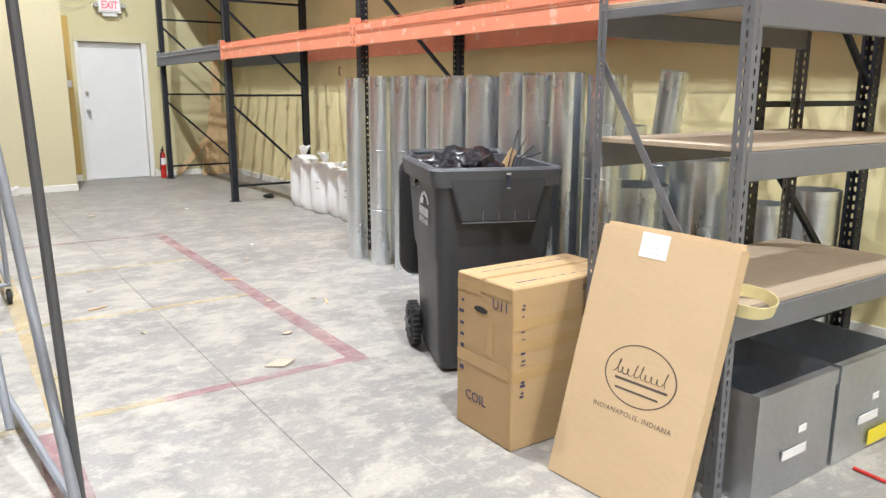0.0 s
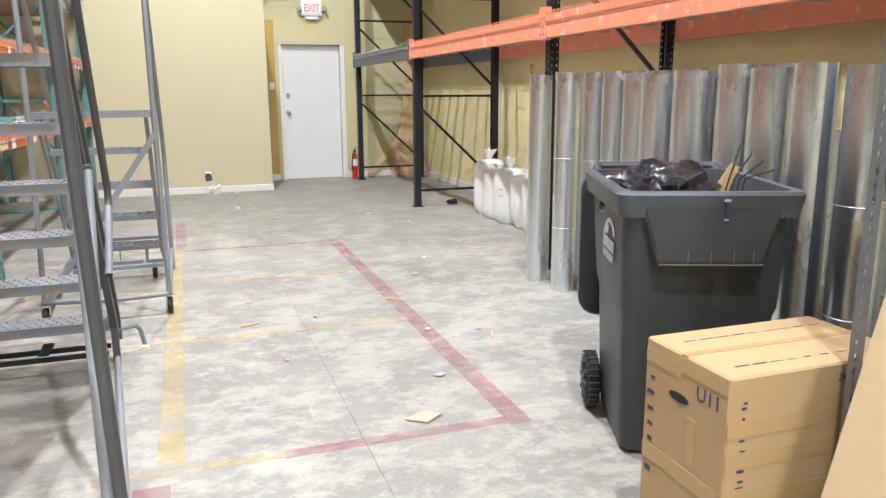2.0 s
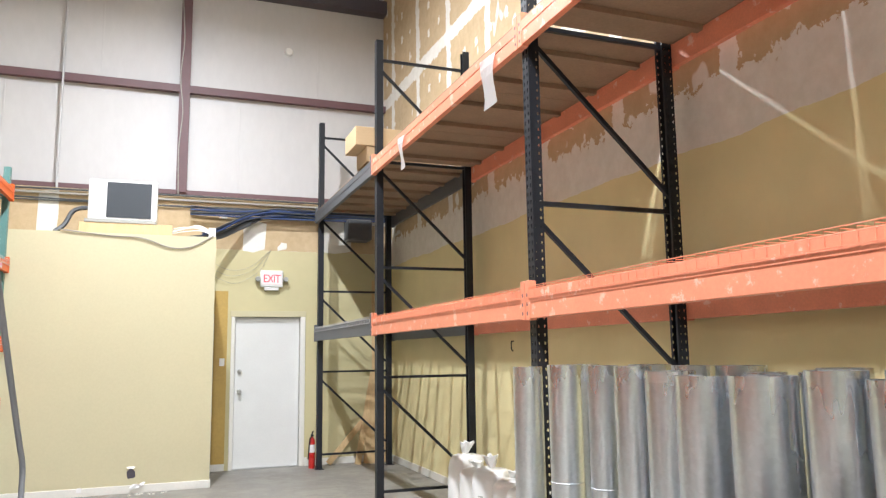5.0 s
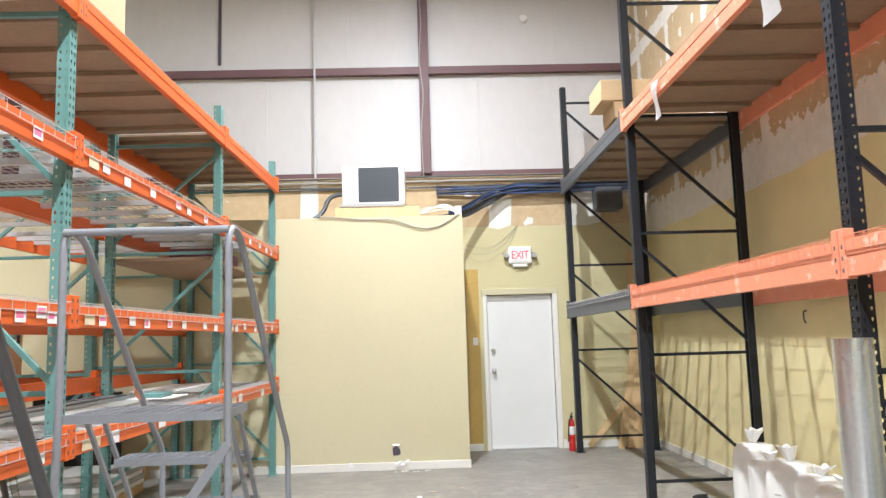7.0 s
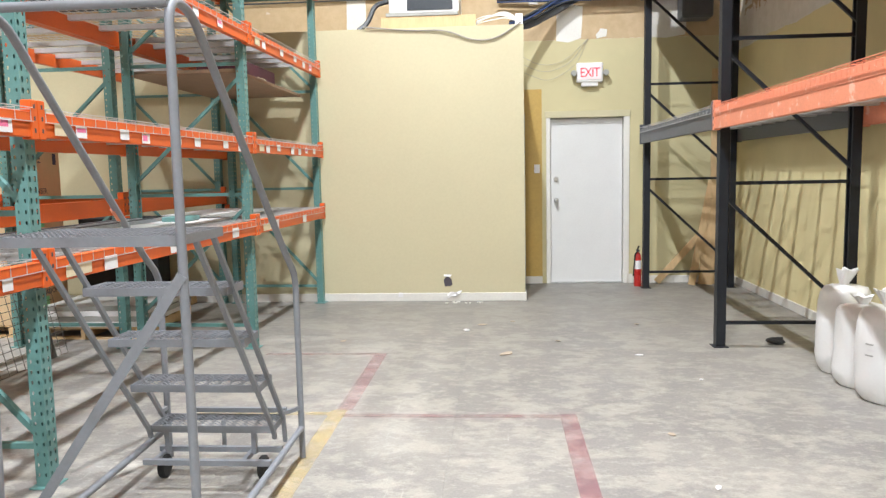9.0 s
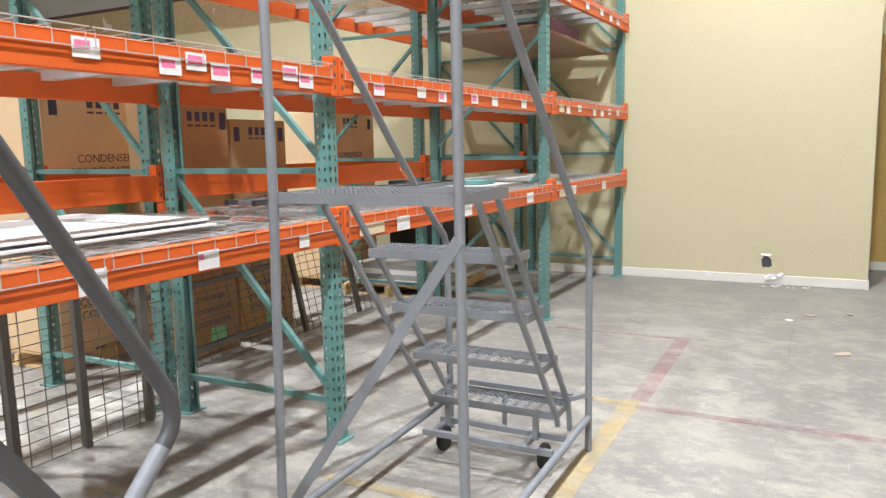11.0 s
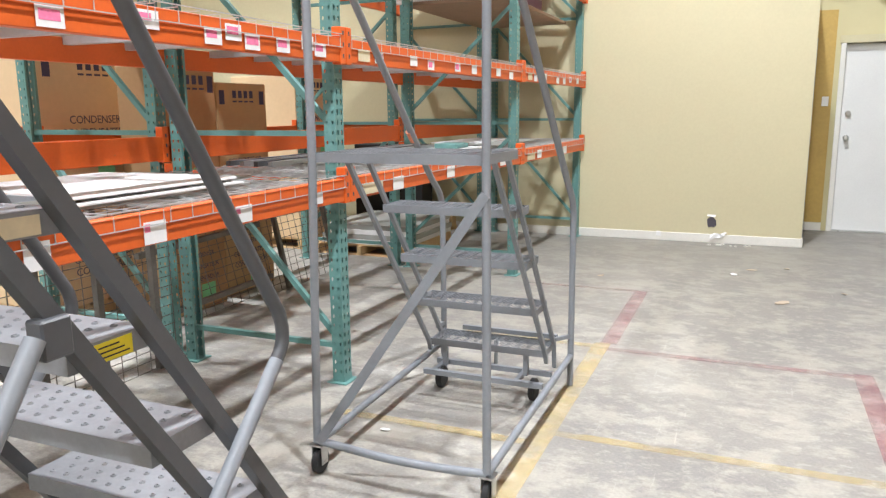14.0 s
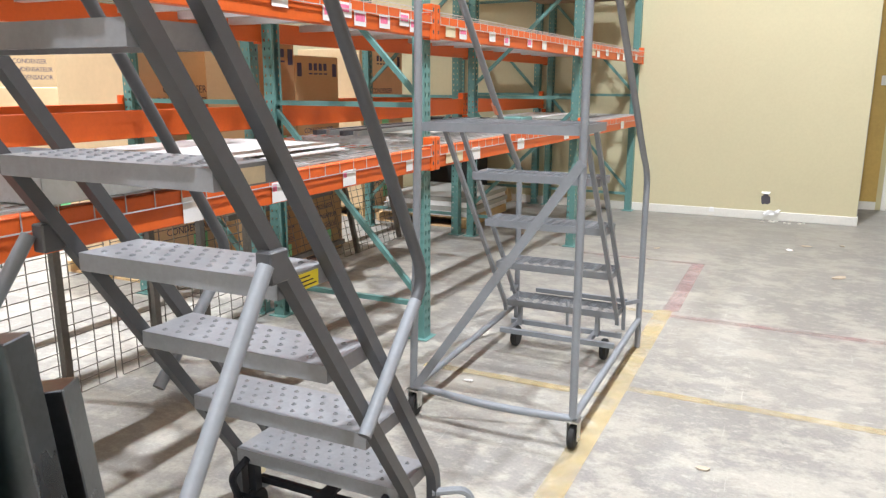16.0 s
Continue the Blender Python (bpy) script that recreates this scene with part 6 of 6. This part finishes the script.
# ---- goods in the green racks ----
def condenser(x, y, z, w, d, h, mat, text=3, front=True):
    """A printed carton whose printed face looks along +x."""
    c = thing("condenser_carton", (x - d / 2, y, z), "stacked brown cardboard carton printed with condenser lettering", "carton", "condenser cartons")
    b = NB()
    box(b, x - d, x, y - w / 2, y + w / 2, z, z + h, 0.006)
    bx = part("box", b, mat, c)
    for k, t in enumerate(("CONDENSER", "CONDENSATEUR", "CONDENSADOR")[:text]):
        words("printing", t, 0.078 * min(1.0, w / 0.85), facing(x + 0.0006, y, z + h * 0.46 - 0.088 * k, "+x"), INK, bx, 0.95)
    marks = [(y + s * w * 0.40 - 0.03, y + s * w * 0.40 + 0.03, z + h * 0.80, z + h * 0.93) for s in (-1, 1)]
    for k in range(4):
        yy = y - 0.12 + k * 0.07
        marks += [(yy, yy + 0.045, z + h * 0.86, z + h * 0.93), (yy, yy + 0.05, z + h * 0.82, z + h * 0.835)]
    for ya, yb, za, zb in marks:
        b = NB()
        box(b, x + 0.0002, x + 0.001, ya, yb, za, zb)
        part("handling_mark", b, INK, bx)
    b = NB()
    box(b, x + 0.0002, x + 0.001, y - 0.02, y + 0.13, z + 0.06, z + 0.19)
    part("green_label", b, GREENTAG, bx, "green paper label")
    return c


def pallet(x0, x1, y0, y1, z=0.0):
    p = thing("pallet", ((x0 + x1) / 2, (y0 + y1) / 2, z), "rough wooden pallet under stacked goods", "pallet", "pallets")
    for xx in (x0 + 0.02, (x0 + x1) / 2, x1 - 0.02):
        b = NB()
        box(b, xx - 0.02, xx + 0.02, y0, y1, z + 0.016, z + 0.1)
        part("runner", b, PINE, p)
    n = 6
    for k in range(n):
        yy = y0 + (k + 0.5) * (y1 - y0) / n
        for za, zb in ((z + 0.1, z + 0.116), (z, z + 0.016)):
            if za < z + 0.05 and k % 2:
                continue
            b = NB()
            box(b, x0, x1, yy - 0.045, yy + 0.045, za, zb)
            part("board", b, PINE, p)


CX = -2.90
pallet(CX - 0.86, CX - 0.01, 6.96, 7.96)
for yy in (8.09, 8.91, 9.86):
    pallet(-7.42, -6.59, yy - 0.40, yy + 0.40)
    condenser(-6.6, yy, 0.118, 0.80, 0.80, 1.04, CARDPALE)
    condenser(-6.6, yy, 1.16, 0.80, 0.80, 1.08, CARDPALE)
pallet(-6.0, -5.19, 7.66, 8.46)
condenser(-5.2, 8.06, 0.118, 0.78, 0.78, 1.06, CARDPALE)
b = NB()
box(b, -5.78, -5.22, 7.74, 8.38, 1.18, 1.40, 0.006)
solid("carton", b, CARDLIGHT, "low pale carton lying on a taller carton", "carton", "cartons on the racks")
condenser(CX, 7.45, 0.118, 0.90, 0.80, 0.84, CARDLIGHT)
condenser(CX, 7.45, 0.96, 0.92, 0.80, 0.90, CARDLIGHT, 2)
condenser(-2.32, 7.76, 0.002, 0.52, 0.42, 0.86, CARDBROWN)
condenser(-2.32, 7.76, 0.863, 0.52, 0.42, 0.90, CARDBROWN, 2)
condenser(-2.40, 8.44, 0.002, 0.62, 0.38, 0.84, CARD)
condenser(-2.40, 8.44, 0.845, 0.62, 0.38, 0.82, CARD)
pallet(-3.86, -2.99, 10.06, 11.02)
condenser(-3.0, 10.55, 0.118, 0.93, 0.8, 0.83, CARDLIGHT)
condenser(-3.0, 10.55, 0.95, 0.93, 0.8, 0.86, CARDLIGHT)
# sheets and a pan on the lower deck
DZ = 1.124
for i, (x0, x1, y0, y1, mt) in enumerate(((-1.50, -0.70, 5.05, 6.25, PANELGREY), (-1.46, -0.68, 5.00, 6.18, PAPER), (-1.44, -0.74, 5.10, 6.32, PANELGREY), (-1.48, -0.70, 5.02, 6.16, PAPER))):
    b = NB()
    box(b, x0, x1, y0, y1, DZ + i * 0.011, DZ + i * 0.011 + 0.009, 0.001)
    solid("flat_sheet", b, mt, "flat pale grey sheet stacked on the wire deck", "sheet", "stacked sheets")
pan = thing("sheet_metal_pan", (-0.8, 4.85, DZ), "shallow galvanized pan overhanging the wire deck", "pan")
b = NB()
x0, x1, y0, y1 = -1.45, -0.50, 4.46, 5.08
for a in ((x0, x1, y0, y1, DZ, DZ + 0.0015), (x0, x1, y0, y0 + 0.0015, DZ, DZ + 0.075), (x0, x1, y1 - 0.0015, y1, DZ, DZ + 0.075), (x1 - 0.0015, x1, y0, y1, DZ, DZ + 0.075), (x0, x0 + 0.0015, y0, y1, DZ, DZ + 0.075)):
    box(b, *a)
part("tray", b, GALVDULL, pan)
for i, (x0, x1, y0, y1, mt) in enumerate(((-1.35, -0.75, 9.85, 11.3, PANELGREY), (-1.30, -0.70, 9.1, 9.6, PAPER), (-1.4, -0.9, 7.4, 9.0, PANELGREY), (-1.45, -1.0, 10.0, 11.2, PAPER))):
    b = NB()
    box(b, x0, x1, y0, y1, DZ + (0.011 if i == 3 else 0), DZ + (0.011 if i == 3 else 0) + 0.01, 0.001)
    solid("flat_sheet", b, mt, "flat pale sheet lying on the wire deck", "sheet", "stacked sheets")
for k in range(4):
    b = NB()
    square(b, [(-1.5 + 0.1 * k, 7.1, DZ + 0.018), (-1.45 + 0.1 * k, 9.4, DZ + 0.018)], 0.03)
    solid("metal_strip", b, GALVDULL if k % 2 else GREYBEAM, "long metal strip lying on the wire deck", "metal strip", "metal strips")
b = NB()
box(b, -1.05, -0.85, 9.15, 9.42, DZ + 0.011, DZ + 0.05, 0.006)
solid("green_case", b, GREEN, "small dark green case on the wire deck", "case")
# a bay with a plank shelf and a dark carton
b = NB()
box(b, -1.60, -0.62, 9.75, 11.85, 2.36, 2.39, 0.003)
solid("plank_shelf", b, OSB, "dark plank shelf resting on the rack struts", "plank")
b = NB()
box(b, -1.3, -0.8, 10.6, 11.5, 2.392, 2.58, 0.006)
dk = solid("dark_carton", b, surface("maroon_carton", (0.09, 0.02, 0.035), 0.5, vary=0.2, scale=5), "dark maroon printed carton on a plank shelf", "carton")
words("printing", "SAFETY", 0.08, facing(-0.799, 11.05, 2.42, "+x"), CREAMTAG, dk)
# pallet of panels and a black box behind
pallet(-2.75, -1.72, 9.95, 11.15)
for k in range(4):
    b = NB()
    box(b, -2.7 + 0.02 * k, -1.70 + 0.02 * (k % 2), 10.0, 11.1 - 0.02 * k, 0.118 + 0.05 * k, 0.166 + 0.05 * k, 0.002)
    solid("foam_panel", b, PANELGREY if k % 2 else PAPER, "pale grey flat panel stacked on a pallet", "panel", "stacked panels")
b = NB()
prism(b, [(0, 0), (0.16, 0.0), (0.13, 0.14), (0.02, 0.16)], 0.9, Matrix(((0, 0, 1, -2.6), (1, 0, 0, 11.12), (0, 1, 0, 0.12), (0, 0, 0, 1))))
solid("kraft_wrap", b, CARD, "crumpled brown kraft wrap at the end of the panels", "wrapping")
b = NB()
box(b, -3.1, -2.2, 11.45, 11.75, 0.0, 1.05, 0.01)
solid("black_case", b, RUBBER, "tall black case standing by the end wall", "case")

# cartons on the top decks
b = NB()
box(b, -1.45, -0.62, 6.93, 7.66, 3.584, 4.45, 0.006)
solid("carton", b, CARDPALE, "large pale carton on the top rack deck", "carton", "cartons on the racks")
for x, y, s, z in ((-2.3, 5.3, 0.5, 2.726), (-2.2, 8.3, 0.45, 2.726), (-2.35, 7.2, 0.55, 2.726)):
    b = NB()
    box(b, x - s / 2, x + s / 2, y - s / 2, y + s / 2, z, z + s * 0.8, 0.005)
    solid("carton", b, CARD, "plain cardboard carton on the rack deck", "carton", "cartons on the racks")


# wire decks stored on edge between the rows
def leaning_mesh(o, along, up, w, h, bars, mat=DARKWIRE):
    o, along, up = Vector(o), Vector(along).normalized(), Vector(up).normalized()
    d = thing("spare_wire_deck", tuple(o + along * w / 2), "spare wire mesh deck stored on edge behind the rack", "wire deck", "spare wire decks")
    b = NB()
    n, m = int(w / 0.094), int(h / 0.056)
    for i in range(n + 1):
        p = o + along * (w * i / n)
        tube(b, [p, p + up * h], 0.0027, 4)
    for j in range(m + 1):
        p = o + up * (h * j / m) + Vector((0.005, 0, 0))
        tube(b, [p, p + along * w], 0.0027, 4)
    part("mesh_panel", b, mat, d)
    out = along.cross(up).normalized()
    for kind, f in bars:
        b = NB()
        if kind == "v":
            p = o + along * (w * f) + out * 0.02
            square(b, [p, p + up * h], 0.036)
        else:
            p = o + up * (h * f) + out * 0.02
            square(b, [p, p + along * w], 0.036)
        part("support_channel", b, mat, d)
    return d


leaning_mesh((-1.70, 4.50, 0.006), (0, 1, 0), (-0.01, 0, 1), 1.12, 1.02, (("v", 0.25), ("v", 0.75)))
leaning_mesh((-1.70, 5.66, 0.006), (0, 1, 0), (-0.01, 0, 1), 1.12, 1.02, (("v", 0.2), ("v", 0.52), ("v", 0.86)))
leaning_mesh((-2.05, 6.98, 0.05), (0, 1, 0.02), (-0.25, 0, 1), 1.25, 0.86, (("h", 0.12), ("h", 0.6)))
leaning_mesh((-2.12, 8.36, 0.006), (0, 1, 0), (-0.22, 0, 1), 1.15, 0.95, (("v", 0.15), ("v", 0.8)))
# sheet-metal duct pieces standing behind the ladder
for x, y, w, h, tn, mt in ((-0.645, 4.355, 0.34, 0.76, 20, TARNISHED), (-0.60, 4.56, 0.11, 0.57, 30, TARNISHED)):
    b = NB()
    box(b, -w / 2, w / 2, -0.055, 0.055, 0, h, 0.004)
    b.transform(Matrix.Translation((x, y, 0.004)) @ pose(0, 0, 0, 0, -6, tn))
    solid("duct_piece", b, mt, "flat tarnished metal duct piece standing on end", "duct piece", "flat duct pieces")
